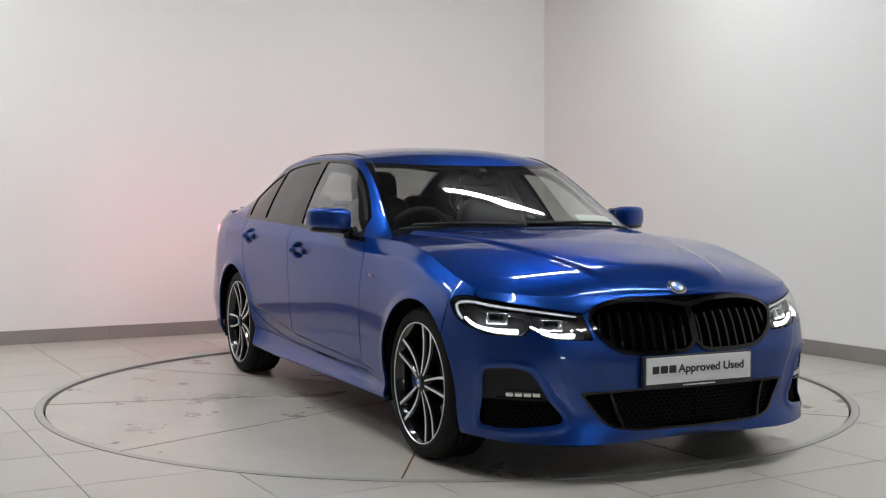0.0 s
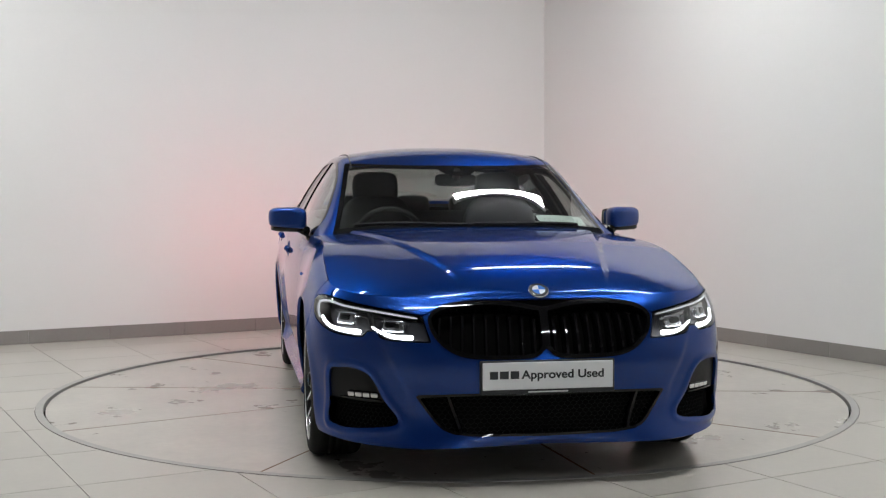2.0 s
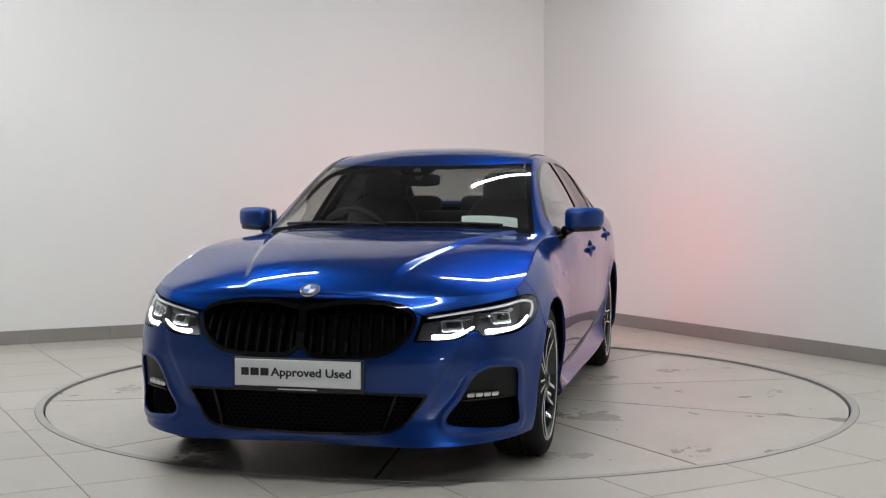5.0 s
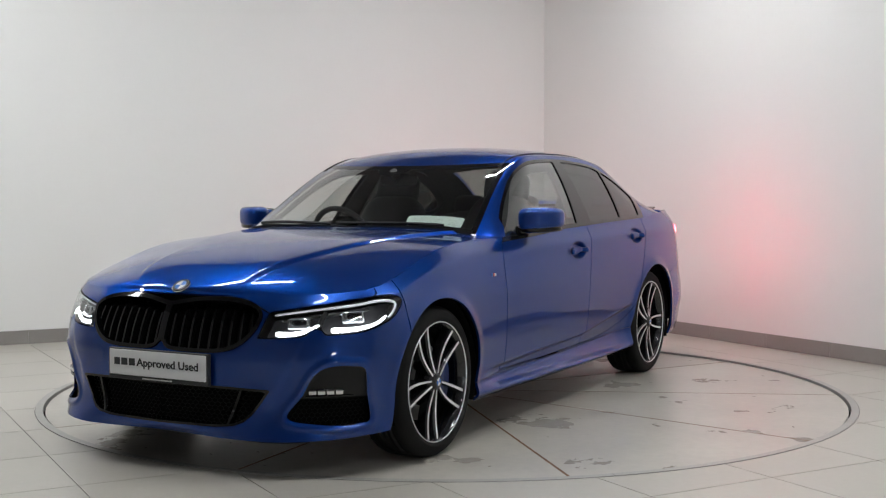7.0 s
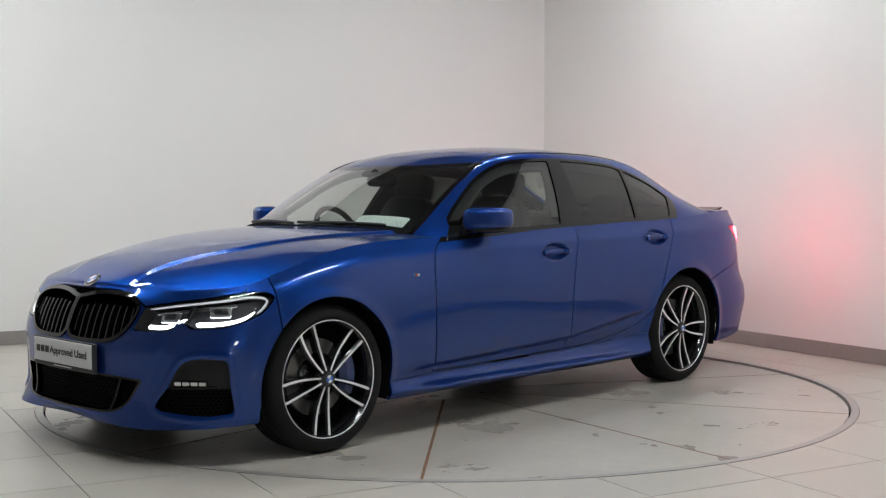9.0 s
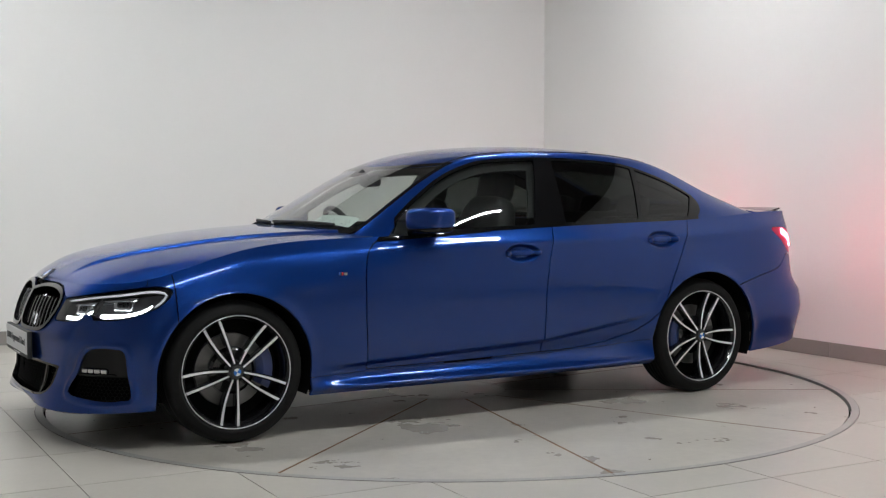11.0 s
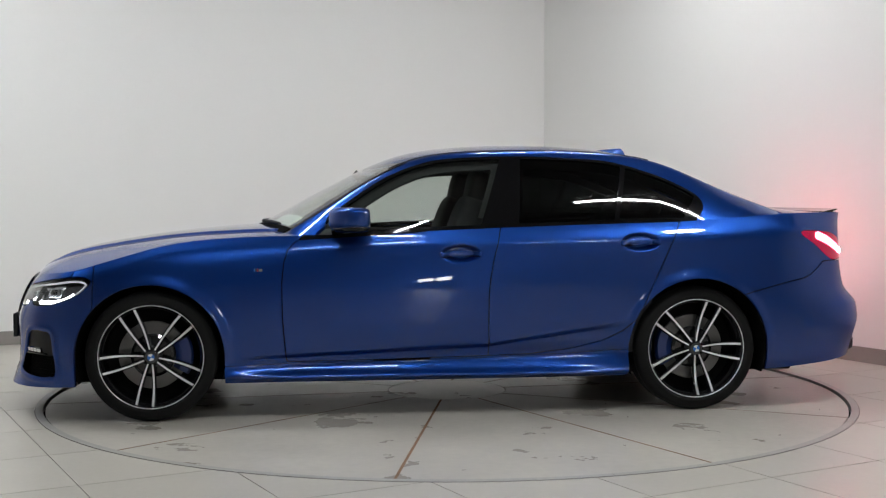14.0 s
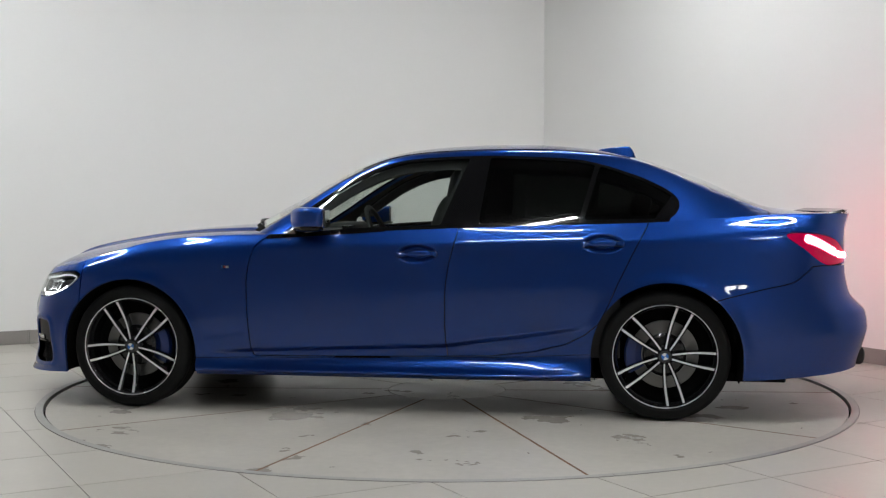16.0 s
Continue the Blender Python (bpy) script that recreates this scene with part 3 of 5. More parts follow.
XZ = (2, 1)
GAP = 0.0028
HL = smooth_poly([(0.462, 0.565), (0.505, 0.664), (0.733, 0.692), (0.985, 0.722), (1.09, 0.727), (1.138, 0.712), (1.135, 0.692), (1.076, 0.642), (0.981, 0.605), (0.897, 0.586), (0.760, 0.580),
                  (0.742, 0.602), (0.700, 0.602), (0.672, 0.577), (0.579, 0.568)], 5, (0, 1, 10, 11))
KIDNEY = smooth_poly([(0.0, 0.690), (0.045, 0.697), (0.136, 0.711), (0.257, 0.715), (0.358, 0.708), (0.437, 0.690), (0.475, 0.660), (0.471, 0.624), (0.446, 0.582), (0.405, 0.544), (0.352, 0.515), (0.285, 0.501),
                      (0.180, 0.497), (0.070, 0.500), (0.028, 0.512), (0.010, 0.530), (0.0, 0.535)], 5, (0, 16))
KIDNEY = [(-0.05, 0.690)] + KIDNEY + [(-0.05, 0.535)]
INTAKE = [(-0.05, 0.372), (0.24, 0.370), (0.526, 0.360), (0.500, 0.325), (0.473, 0.29), (0.440, 0.252), (0.410, 0.228), (0.367, 0.212), (0.285, 0.204), (-0.05, 0.200)]
NOSE = [(-0.1, 0.7225), (0.257, 0.7225), (0.36, 0.7125), (0.44, 0.688), (0.505, 0.6620), (0.733, 0.690), (0.985, 0.720), (1.02, 0.735), (1.02, 0.9), (-0.1, 0.9)]
TAIL = smooth_poly([(4.895, 0.943), (5.060, 0.943), (5.197, 0.914), (5.280, 0.872), (5.350, 0.852), (5.390, 0.83), (5.350, 0.806), (5.230, 0.793), (5.128, 0.790), (5.060, 0.815), (4.985, 0.872)], 5)
hl, kid, intake, curtain, nose, tail = (poly_d(p) for p in (HL, KIDNEY, INTAKE, CURTAIN, NOSE, TAIL))
DOOR_F = poly_d([(0.60, 1.2), (0.625, 0.935), (0.695, 0.905), (0.735, 0.865), (0.757, 0.80), (0.768, 0.70), (0.766, 0.52), (0.757, 0.40), (0.748, 0.30), (0.742, 0.283), (0.2, 0.288), (-0.305, 0.297), (-0.307, 0.303),
                 (-0.300, 0.45), (-0.300, 0.62), (-0.308, 0.70), (-0.325, 0.80), (-0.352, 0.90), (-0.375, 1.0), (-0.42, 1.2)], XZ)
DOOR_R = poly_d([(-0.42, 1.2), (-0.375, 1.0), (-0.352, 0.90), (-0.325, 0.80), (-0.308, 0.70), (-0.300, 0.62), (-0.300, 0.45), (-0.307, 0.303), (-0.305, 0.297), (-0.52, 0.302), (-0.75, 0.328), (-0.92, 0.372), (-1.02, 0.425),
                 (-1.09, 0.485), (-1.135, 0.57), (-1.187, 0.69), (-1.265, 0.85), (-1.335, 0.985), (-1.40, 1.2)], XZ)
BUMP_R = poly_d(smooth_poly([(-1.5, 0.56), (-1.68, 0.611), (-1.9, 0.668), (-2.05, 0.703), (-2.13, 0.76), (-2.19, 0.785), (-2.6, 0.785), (-2.6, 0.0), (-1.5, 0.0)], 4, (0, 6, 7, 8)), XZ)
BUMP_F = poly_d([(1.712, 0.9), (2.6, 0.9), (2.6, 0.0), (1.70, 0.0)], XZ)


def sill_line(sh):
    return sh.Q[:, 1] - np.interp(sh.Q[:, 2], [-1.2, -1.06, -0.75, -0.31, 0.75, 1.1], [0.335, 0.325, 0.303, 0.287, 0.273, 0.268])


def between(lo, hi):
    return lambda sh: np.maximum(lo - sh.Q[:, 2], sh.Q[:, 2] - hi)


FLANK = BODY.cut(outside(arch(ARCH_F))).cut(outside(arch(ARCH_R)))
OPEN = FLANK.cut(outside(hl, 0.003)).cut(outside(kid)).cut(outside(intake)).cut(outside(curtain)).cut(outside(tail, 0.003))
MID = between(-1.25, 1.25)
SILL = OPEN.cut(both(MID, grown(sill_line, -GAP / 2)))
UPPER = OPEN.cut(outside(both(MID, grown(sill_line, GAP / 2))))
pair("front_door", UPPER.cut(grown(DOOR_F, -GAP)), M_PAINT)
pair("rear_door", UPPER.cut(grown(DOOR_R, -GAP)), M_PAINT)
REST = UPPER.cut(outside(DOOR_F, GAP)).cut(outside(DOOR_R, GAP))
pair("side_skirt", SILL, M_PAINT)
FRONT = REST.cut(grown(BUMP_F, -GAP))
sym("front_bumper", main_piece(FRONT.cut(outside(nose, GAP))), M_PAINT)
NOSE_STRIP = FRONT.cut(grown(nose, -GAP))
BACK = REST.cut(outside(BUMP_F, GAP))
pair("front_wing", BACK.cut(lambda s: 0.3 - s.Q[:, 2]), M_PAINT)
TAILEND = BACK.cut(lambda s: s.Q[:, 2] - 0.0)
pair("rear_wing", TAILEND.cut(outside(BUMP_R, GAP)), M_PAINT)
sym("rear_bumper", TAILEND.cut(grown(BUMP_R, -GAP)), M_PAINT)


# bonnet: lid plus the strip that folds down to lamps and grille
def hood_edge(sh):
    x, y = sh.Q[:, 2], sh.Q[:, 3]
    ye = np.interp(x, FR[:, 0], FR[:, 1])
    side = y - (ye - 0.004 * step(1.80, 1.70, x))
    rear = (0.912 - 0.19 * (y / 0.72)**2) - x
    return np.maximum(side * (x < 1.80) - (x >= 1.80), rear)


HOODCUT = HOOD.cut(hood_edge)
panel("bonnet", [HOODCUT, HOODCUT.mirror(), NOSE_STRIP, NOSE_STRIP.mirror()], M_PAINT, depth=0.01)
BOOTCUT = BOOT.cut(lambda s: np.maximum(s.Q[:, 2] + 1.947, s.Q[:, 3] - np.interp(s.Q[:, 2], RR[:, 0], RR[:, 1]) + 0.003))
sym("boot_lid", BOOTCUT, M_PAINT)


# greenhouse
def screen_edge(x):
    return np.interp(x, [-0.05, 0.09, 0.2, 0.36, 0.52, 0.7, 0.85], [0.575, 0.588, 0.604, 0.630, 0.660, 0.698, 0.730])


def f_screen(sh):
    x, y = sh.Q[:, 2], sh.Q[:, 3]
    return np.max([y - screen_edge(x), (0.290 - 0.16 * (y / 0.54)**2.4) - x], axis=0)


def f_rear(sh):
    x, y = sh.Q[:, 2], sh.Q[:, 3]
    return np.max([y - (cant_y(x) - 0.075), x - (-1.27 - 0.03 * (y / 0.5)**2), (-1.915 + 0.04 * (y / 0.5)**2) - x], axis=0)


DLO_PTS = smooth_poly([(0.655, 0.900), (0.24, 0.949), (-0.38, 0.974), (-1.2, 1.000), (-1.385, 1.006), (-1.462, 1.030), (-1.497, 1.083), (-1.475, 1.140), (-1.371, 1.203), (-1.254, 1.252), (-1.077, 1.308), (-0.9, 1.336),
                       (-0.508, 1.352), (-0.13, 1.338), (0.05, 1.304), (0.225, 1.232), (0.39, 1.128), (0.51, 1.040), (0.60, 0.965)], 5, (0,))
DLO = poly_d([(p[0], p[1] - 0.03 if p[1] < 1.02 and p[0] > -1.44 else p[1]) for p in DLO_PTS], XZ)
DLO_IN = poly_d(DLO_PTS, XZ)


def lean(x0, z0, x1, z1):
    """Signed side of a leaning pillar line: negative ahead of it."""
    return lambda sh: (x0 + (sh.Q[:, 1] - z0) * (x1 - x0) / (z1 - z0)) - sh.Q[:, 2]


def side_only(sh):
    return np.maximum(cant_y(sh.Q[:, 2]) - 0.004, np.where(sh.Q[:, 2] > 0.0, screen_edge(sh.Q[:, 2]) + 0.018, 0)) - sh.Q[:, 3]


B1F, B2F = lean(-0.268, 0.983, -0.399, 1.333), lean(-0.470, 0.989, -0.512, 1.332)
D1F, D2F = lean(-0.987, 1.012, -1.066, 1.300), lean(-1.013, 1.012, -1.094, 1.300)
Q1F = lean(-1.36, 1.006, -1.462, 1.14)
rim_in = grown(DLO_IN, -0.014)
SIDE = GREEN.cut(side_only)
TOP = GREEN.cut(lambda s: -1.943 - s.Q[:, 2])
SHELL = TOP.cut(outside(both(DLO, side_only))).cut(outside(f_screen)).cut(outside(f_rear))
SHELL = SHELL.cut(lambda s: np.maximum(s.Q[:, 2] - 0.80, np.where(s.Q[:, 2] > 0.62, 0.885 - s.Q[:, 1], -1)))
sym("roof", SHELL, M_PAINT, depth=0.02)
sym("headlining", SHELL.offset(-0.024), M_LINER, depth=0.0, label="dark headlining and pillar trim")
WIN_F = SIDE.cut(both(rim_in, B1F))
WIN_R = SIDE.cut(both(rim_in, outside(B2F), D1F))
WIN_Q = SIDE.cut(both(rim_in, outside(D2F), Q1F))
TRIM = SIDE.cut(DLO).cut(outside(both(rim_in, B1F))).cut(outside(both(rim_in, outside(B2F), D1F))).cut(outside(both(rim_in, outside(D2F), Q1F)))
pair("window_surround", TRIM.offset(0.002), M_GLOSS, depth=0.015, label="gloss black window surround and pillar trim")
BASE = BODY.cut(poly_d([(0.685, 0.908), (0.39, 0.926), (0.02, 0.9505), (0.02, 1.02), (0.40, 1.02), (0.56, 1.0), (0.64, 0.95)], XZ))
pair("mirror_triangle", BASE.offset(0.003), M_GLOSS, depth=0.006, label="gloss black triangle below the mirror")
NARROW = grown(DLO_IN, -0.050)
LINING = SIDE.cut(DLO_IN).cut(outside(both(NARROW, lean(-0.238, 0.983, -0.369, 1.333)))).cut(outside(both(NARROW, outside(lean(-0.490, 0.989, -0.532, 1.332))))).cut(lambda s: 1.035 - s.Q[:, 1])
pair("door_frame_lining", LINING.offset(-0.034), M_LINER, depth=0.012, label="dark lining round the side windows")
pair("front_side_window", WIN_F.offset(-0.004), M_GLASS, depth=0, label="clear front side window")
pair("rear_side_window", WIN_R.offset(-0.004), M_TINT, depth=0, label="dark tinted rear side window")
pair("quarter_window", WIN_Q.offset(-0.004), M_TINT, depth=0, label="dark tinted quarter window")
SCREEN = TOP.cut(f_screen)


def frit(sh):
    x, y = sh.Q[:, 2], sh.Q[:, 3]
    return np.max([y - (screen_edge(x) - 0.028), (0.335 - 0.16 * (y / 0.54)**2.4) - x, -(np.hypot((x - 0.33) / 0.085, y / 0.10) - 1) * 0.05], axis=0)


sym("windscreen", SCREEN.cut(frit), M_GLASS, depth=0, label="clear windscreen")
sym("windscreen_border", SCREEN.cut(outside(frit)), M_GLOSS, depth=0, label="black printed windscreen border")
sym("rear_window", TOP.cut(f_rear), M_REARGLASS, depth=0, label="tinted rear window")
# near-black inner skins that put the shade inside the shut lines into colour
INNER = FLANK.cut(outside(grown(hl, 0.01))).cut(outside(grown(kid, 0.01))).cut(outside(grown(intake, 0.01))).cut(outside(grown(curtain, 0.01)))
sym("inner_shade_skin", INNER.offset(-0.022), M_DARK, depth=0)
sym("bonnet_shade_skin", HOOD.cut(lambda s: (0.80 - 0.19 * (s.Q[:, 3] / 0.72)**2) - s.Q[:, 2]).offset(-0.022), M_DARK, depth=0)


def on_body(u, z, h=0.0):
    """Point and normal of the left flank at plan length u and height z, h metres proud."""
    i = min(max(u, 0) / BU[-1, 0] * (len(BU) - 1), len(BU) - 1.001)
    k, t = int(i), i - int(i)
    P = BP[k] * (1 - t) + BP[k + 1] * t
    N = BN[k] * (1 - t) + BN[k + 1] * t
    p = np.array([np.interp(z, P[:, 2], P[:, c]) for c in range(3)])
    n = np.array([np.interp(z, P[:, 2], N[:, c]) for c in range(3)])
    n /= np.linalg.norm(n)
    return p + n * h, n


def flip(bm):
    for v in bm.verts:
        v.co.y = -v.co.y
    bmesh.ops.reverse_faces(bm, faces=bm.faces[:])
    return bm


def two(name, build, material, parents=(CAR, CAR), label="", smooth=False):
    return [part(name, build(), material, parents[0], label, smooth), part(name, flip(build()), material, parents[1], label, smooth)]


def bar_on_body(path, width, thick, h, n=10):
    """A flat rounded bar that follows a path (u, z) on the flank."""
    P = np.array(path, float)
    d = np.concatenate([[0], np.cumsum(np.linalg.norm(np.diff(P, axis=0), axis=1))])
    ts = np.linspace(0, d[-1], max(n, 3))
    f = spline(d, P) if len(P) > 2 else (lambda t: np.stack([np.interp(t, d, P[:, 0]), np.interp(t, d, P[:, 1])], -1))
    Q = f(ts)
    T = np.gradient(Q, axis=0)
    T /= np.linalg.norm(T, axis=1)[:, None] + 1e-12
    bm = bmesh.new()
    rings = []
    for i, (q, t) in enumerate(zip(Q, T)):
        w = (width[0] + (width[1] - width[0]) * i / (len(Q) - 1) if isinstance(width, tuple) else width) / 2
        w *= 0.6 if i in (0, len(Q) - 1) else 1
        ring = []
        up = h(i / (len(Q) - 1)) if callable(h) else h
        for s, hh in ((-1, up - thick), (-1, up - 0.3 * thick), (-0.6, up), (0.6, up), (1, up - 0.3 * thick), (1, up - thick)):
            p, n = on_body(q[0] - t[1] * w * s, q[1] + t[0] * w * s, hh)
            ring.append(bm.verts.new(p))
        rings.append(ring)
    for a, b in zip(rings, rings[1:]):
        for k in range(6):
            bm.faces.new((a[k], b[k], b[(k + 1) % 6], a[(k + 1) % 6]))
    bm.faces.new(rings[0])
    bm.faces.new(rings[-1][::-1])
    bmesh.ops.recalc_face_normals(bm, faces=bm.faces[:])
    return bm


def block_on_body(u, z, du, dz, h, depth, bevel=0.004):
    """A bevelled block set square to the flank, its face h proud."""
    p, n = on_body(u, z, h)
    m = Matrix.Translation(p) @ Vector(n).to_track_quat("X", "Z").to_matrix().to_4x4()
    return a_box(-depth, 0, -du / 2, du / 2, -dz / 2, dz / 2, bevel, m)


# headlights
LAMP = FLANK.cut(grown(hl, -0.002))
COVERS = pair("headlight", LAMP, M_COVER, depth=0.0, label="slim LED headlight with clear cover, lit")
for cover, s in zip(COVERS, (LAMP, LAMP.mirror())):
    panel("housing", [s.offset(-0.075)], M_HOUSING, cover, -0.075, "dark lamp housing")
two("light_guide", lambda: bar_on_body([(0.53, 0.659), (0.74, 0.683), (0.95, 0.704), (1.075, 0.710), (1.112, 0.697), (1.09, 0.665), (1.055, 0.640)], (0.006, 0.011), 0.008, -0.010, 36), M_BROW, COVERS, "pale light guide along the upper edge", True)
two("outer_daytime_light", lambda: bar_on_body([(1.045, 0.648), (1.01, 0.628), (0.955, 0.611), (0.88, 0.602), (0.785, 0.600)], (0.009, 0.021), 0.010, -0.014, 26), M_LAMP, COVERS, "glowing white daytime light", True)
two("inner_daytime_light", lambda: bar_on_body([(0.735, 0.622), (0.70, 0.607), (0.65, 0.592), (0.60, 0.586), (0.54, 0.586)], (0.008, 0.019), 0.010, -0.014, 22), M_LAMP, COVERS, "glowing white daytime light", True)
for u, z in ((0.64, 0.632), (0.89, 0.655)):
    two("projector_frame", lambda: block_on_body(u, z, 0.095, 0.056, -0.026, 0.05, 0.012), M_CHROME, COVERS, "bright projector frame", True)
    two("projector_lens", lambda: block_on_body(u + 0.004, z + 0.002, 0.066, 0.036, -0.022, 0.03, 0.012), M_GLOSS, COVERS, "dark projector lens", True)
two("lamp_bezel", lambda: bar_on_body([(0.56, 0.642), (0.75, 0.664), (0.97, 0.686)], (0.012, 0.022), 0.02, -0.030, 16), M_CHROME, COVERS, "bright lamp bezel")
two("lamp_divider", lambda: bar_on_body([(0.77, 0.678), (0.745, 0.64), (0.73, 0.61)], 0.022, 0.02, -0.016, 8), M_PLASTIC, COVERS)

# twin grille
RING = FLANK.cut(kid).cut(outside(both(grown(kid, -0.016), lambda s: 0.013 - s.Q[:, 0])))
GRILLE = sym("grille", RING.offset(0.010), M_GLOSS, depth=0.06, label="gloss black twin grille surround")
# near-black sheet: the shade behind the slats is put into its colour
sym("grille_shade", FLANK.cut(kid).offset(-0.055), M_DARK, GRILLE, 0.0, "near-black sheet standing in for shade behind the opening")
for i in range(9):
    u = 0.040 + i * 0.0482
    zs = np.linspace(0.49, 0.73, 200)
    probe = Sheet(None, None, np.stack([np.full(200, u), zs, zs, zs], 1), [])
    ins = zs[poly_d(KIDNEY)(probe) < -0.015]
    two("grille_slat", lambda: bar_on_body([(u + 0.002, ins[0]), (u, (ins[0] + ins[-1]) / 2), (u - 0.004, ins[-1])], 0.017, 0.045, lambda t: -0.004 - 0.034 * max(0.0, (t - 0.80) / 0.20)**1.3, 16), M_GLOSS, (GRILLE, GRILLE))
# lower intake
LOW = FLANK.cut(intake)
TRAY = sym("lower_intake", LOW.cut(outside(grown(intake, -0.010))).offset(0.001), M_GLOSS, depth=0.05, label="black lower air intake with mesh")
# near-black sheet in place of the shade inside the intake
sym("intake_shade", LOW.offset(-0.05), M_DARK, TRAY, 0.0, "near-black sheet standing in for shade behind the opening")



def mesh_rows(poly, u0, u1, z0, z1, du, dz, h):
    """A net of short slanting bars inside an outline."""
    bm = bmesh.new()
    f = poly_d(poly)
    r = 0
    z = z0
    while z < z1:
        u = u0 + (du / 2 if r % 2 else 0)
        while u < u1:
            for a, b in (((u, z), (u + du / 2, z + dz / 2)), ((u + du / 2, z + dz / 2), (u + du, z)), ((u + du / 2, z + dz / 2), (u + du / 2, z + dz))):
                c = Sheet(None, None, np.array([[a[0], a[1], 0, 0], [b[0], b[1], 0, 0]]), [])
                if (f(c) < -0.004).all():
                    p, n = on_body(*a, h)
                    q, _ = on_body(*b, h)
                    tube(bm, (p, q), 0.0013, 4)
            u += du
        z += dz
        r += 1
    return bm


two("intake_mesh", lambda: mesh_rows(INTAKE, 0.0, 0.55, 0.205, 0.37, 0.026, 0.015, -0.026), M_NET, (TRAY, TRAY), "black honeycomb mesh")
two("intake_strut", lambda: bar_on_body([(0.392, 0.362), (0.365, 0.29), (0.335, 0.213)], 0.020, 0.03, -0.004, 8), M_GLOSS, (TRAY, TRAY))
# side air curtains with fog lights
CURT = FLANK.cut(curtain)
CURTS = pair("air_curtain", CURT.cut(lambda s: 0.322 - s.Q[:, 1]).offset(-0.012), M_PLASTIC, depth=0.04, label="black corner intake trim")
for c, s in zip(CURTS, (CURT, CURT.mirror())):
    # near-black backing stands in for the shade behind the corner mesh
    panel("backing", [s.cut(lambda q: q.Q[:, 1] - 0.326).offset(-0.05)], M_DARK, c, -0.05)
two("curtain_mesh", lambda: mesh_rows(CURTAIN, 0.58, 0.95, 0.222, 0.325, 0.024, 0.014, -0.030), M_NET, CURTS, "black honeycomb mesh")
FOGS = two("fog_light", lambda: bar_on_body([(0.685, 0.349), (0.76, 0.351), (0.835, 0.351)], 0.026, 0.02, -0.003, 14), M_GLOSS, (CAR, CAR), "slim clear LED fog light")
for i in range(4):
    two("fog_lens", lambda: block_on_body(0.704 + i * 0.037, 0.350, 0.031, 0.019, 0.0, 0.010, 0.004), M_CHROME, FOGS, "bright LED reflector")
two("curtain_fin", lambda: bar_on_body([(0.675, 0.331), (0.76, 0.333), (0.875, 0.334)], 0.010, 0.03, 0.0, 12), M_GLOSS, CURTS)

# tail lights
TL = FLANK.cut(grown(tail, -0.001))
TAILS = pair("tail_light", TL, M_TAIL, depth=0.02, label="L-shaped red tail light, lit")
two("tail_side_bar", lambda: bar_on_body([(4.985, 0.926), (5.060, 0.900), (5.135, 0.868), (5.195, 0.848)], (0.044, 0.040), 0.004, 0.006, 18), M_TAILSIDE, TAILS, "glowing light bar", True)
two("tail_core", lambda: bar_on_body([(5.200, 0.845), (5.250, 0.836), (5.310, 0.833), (5.370, 0.831)], (0.030, 0.026), 0.004, 0.006, 14), M_TAILCORE, TAILS, "glowing light bar", True)

# towing-eye cover, right side of the bumper only
TOW = [(0.385 + 0.035 * math.cos(t), 0.452 + 0.032 * math.sin(t)) for t in np.linspace(0, 2 * math.pi, 28, endpoint=False)]
panel("towing_eye_cover", [FLANK.cut(poly_d(TOW)).mirror().offset(0.0012)], M_PAINT, depth=0.003)

# fuel flap, right rear wing only
FLAP = smooth_poly([(-1.685, 0.815), (-1.685, 0.935), (-1.80, 0.940), (-1.815, 0.880), (-1.80, 0.815)], 5)
panel("fuel_flap", [main_piece(FLANK.cut(poly_d(FLAP, XZ))).mirror().offset(0.0015)], M_PAINT, depth=0.003)

# boot lip
bm = bmesh.new()
rows_ = []
for y in np.linspace(-0.60, 0.60, 41):
    x = -2.330 - 0.090 * (1 - (abs(y) / 0.60)**2.4)
    rows_.append([bm.verts.new(p) for p in ((x + 0.075, y, 1.050), (x, y, 1.066), (x - 0.010, y, 1.063), (x - 0.004, y, 1.058), (x + 0.06, y, 1.038))])
for a, b in zip(rows_, rows_[1:]):
    for k in range(5):
        bm.faces.new((a[k], b[k], b[(k + 1) % 5], a[(k + 1) % 5]))
bm.faces.new(rows_[0])
bm.faces.new(rows_[-1][::-1])
bmesh.ops.recalc_face_normals(bm, faces=bm.faces[:])
part("boot_spoiler", bm, M_GLOSS, CAR, "gloss black boot lip spoiler")
# rear diffuser and exhausts
part("diffuser", a_box(-2.455, -2.15, -0.60, 0.60, 0.262, 0.36, 0.03), M_PLASTIC, CAR)
for y in (-0.545, 0.545):
    part("exhaust_tip", lathe(bmesh.new(), [(0.042, -2.28), (0.042, -2.440), (0.037, -2.440), (0.036, -2.40), (0.0, -2.40)], 24, "x", (0, y, 0.300)), M_GLOSS, CAR)


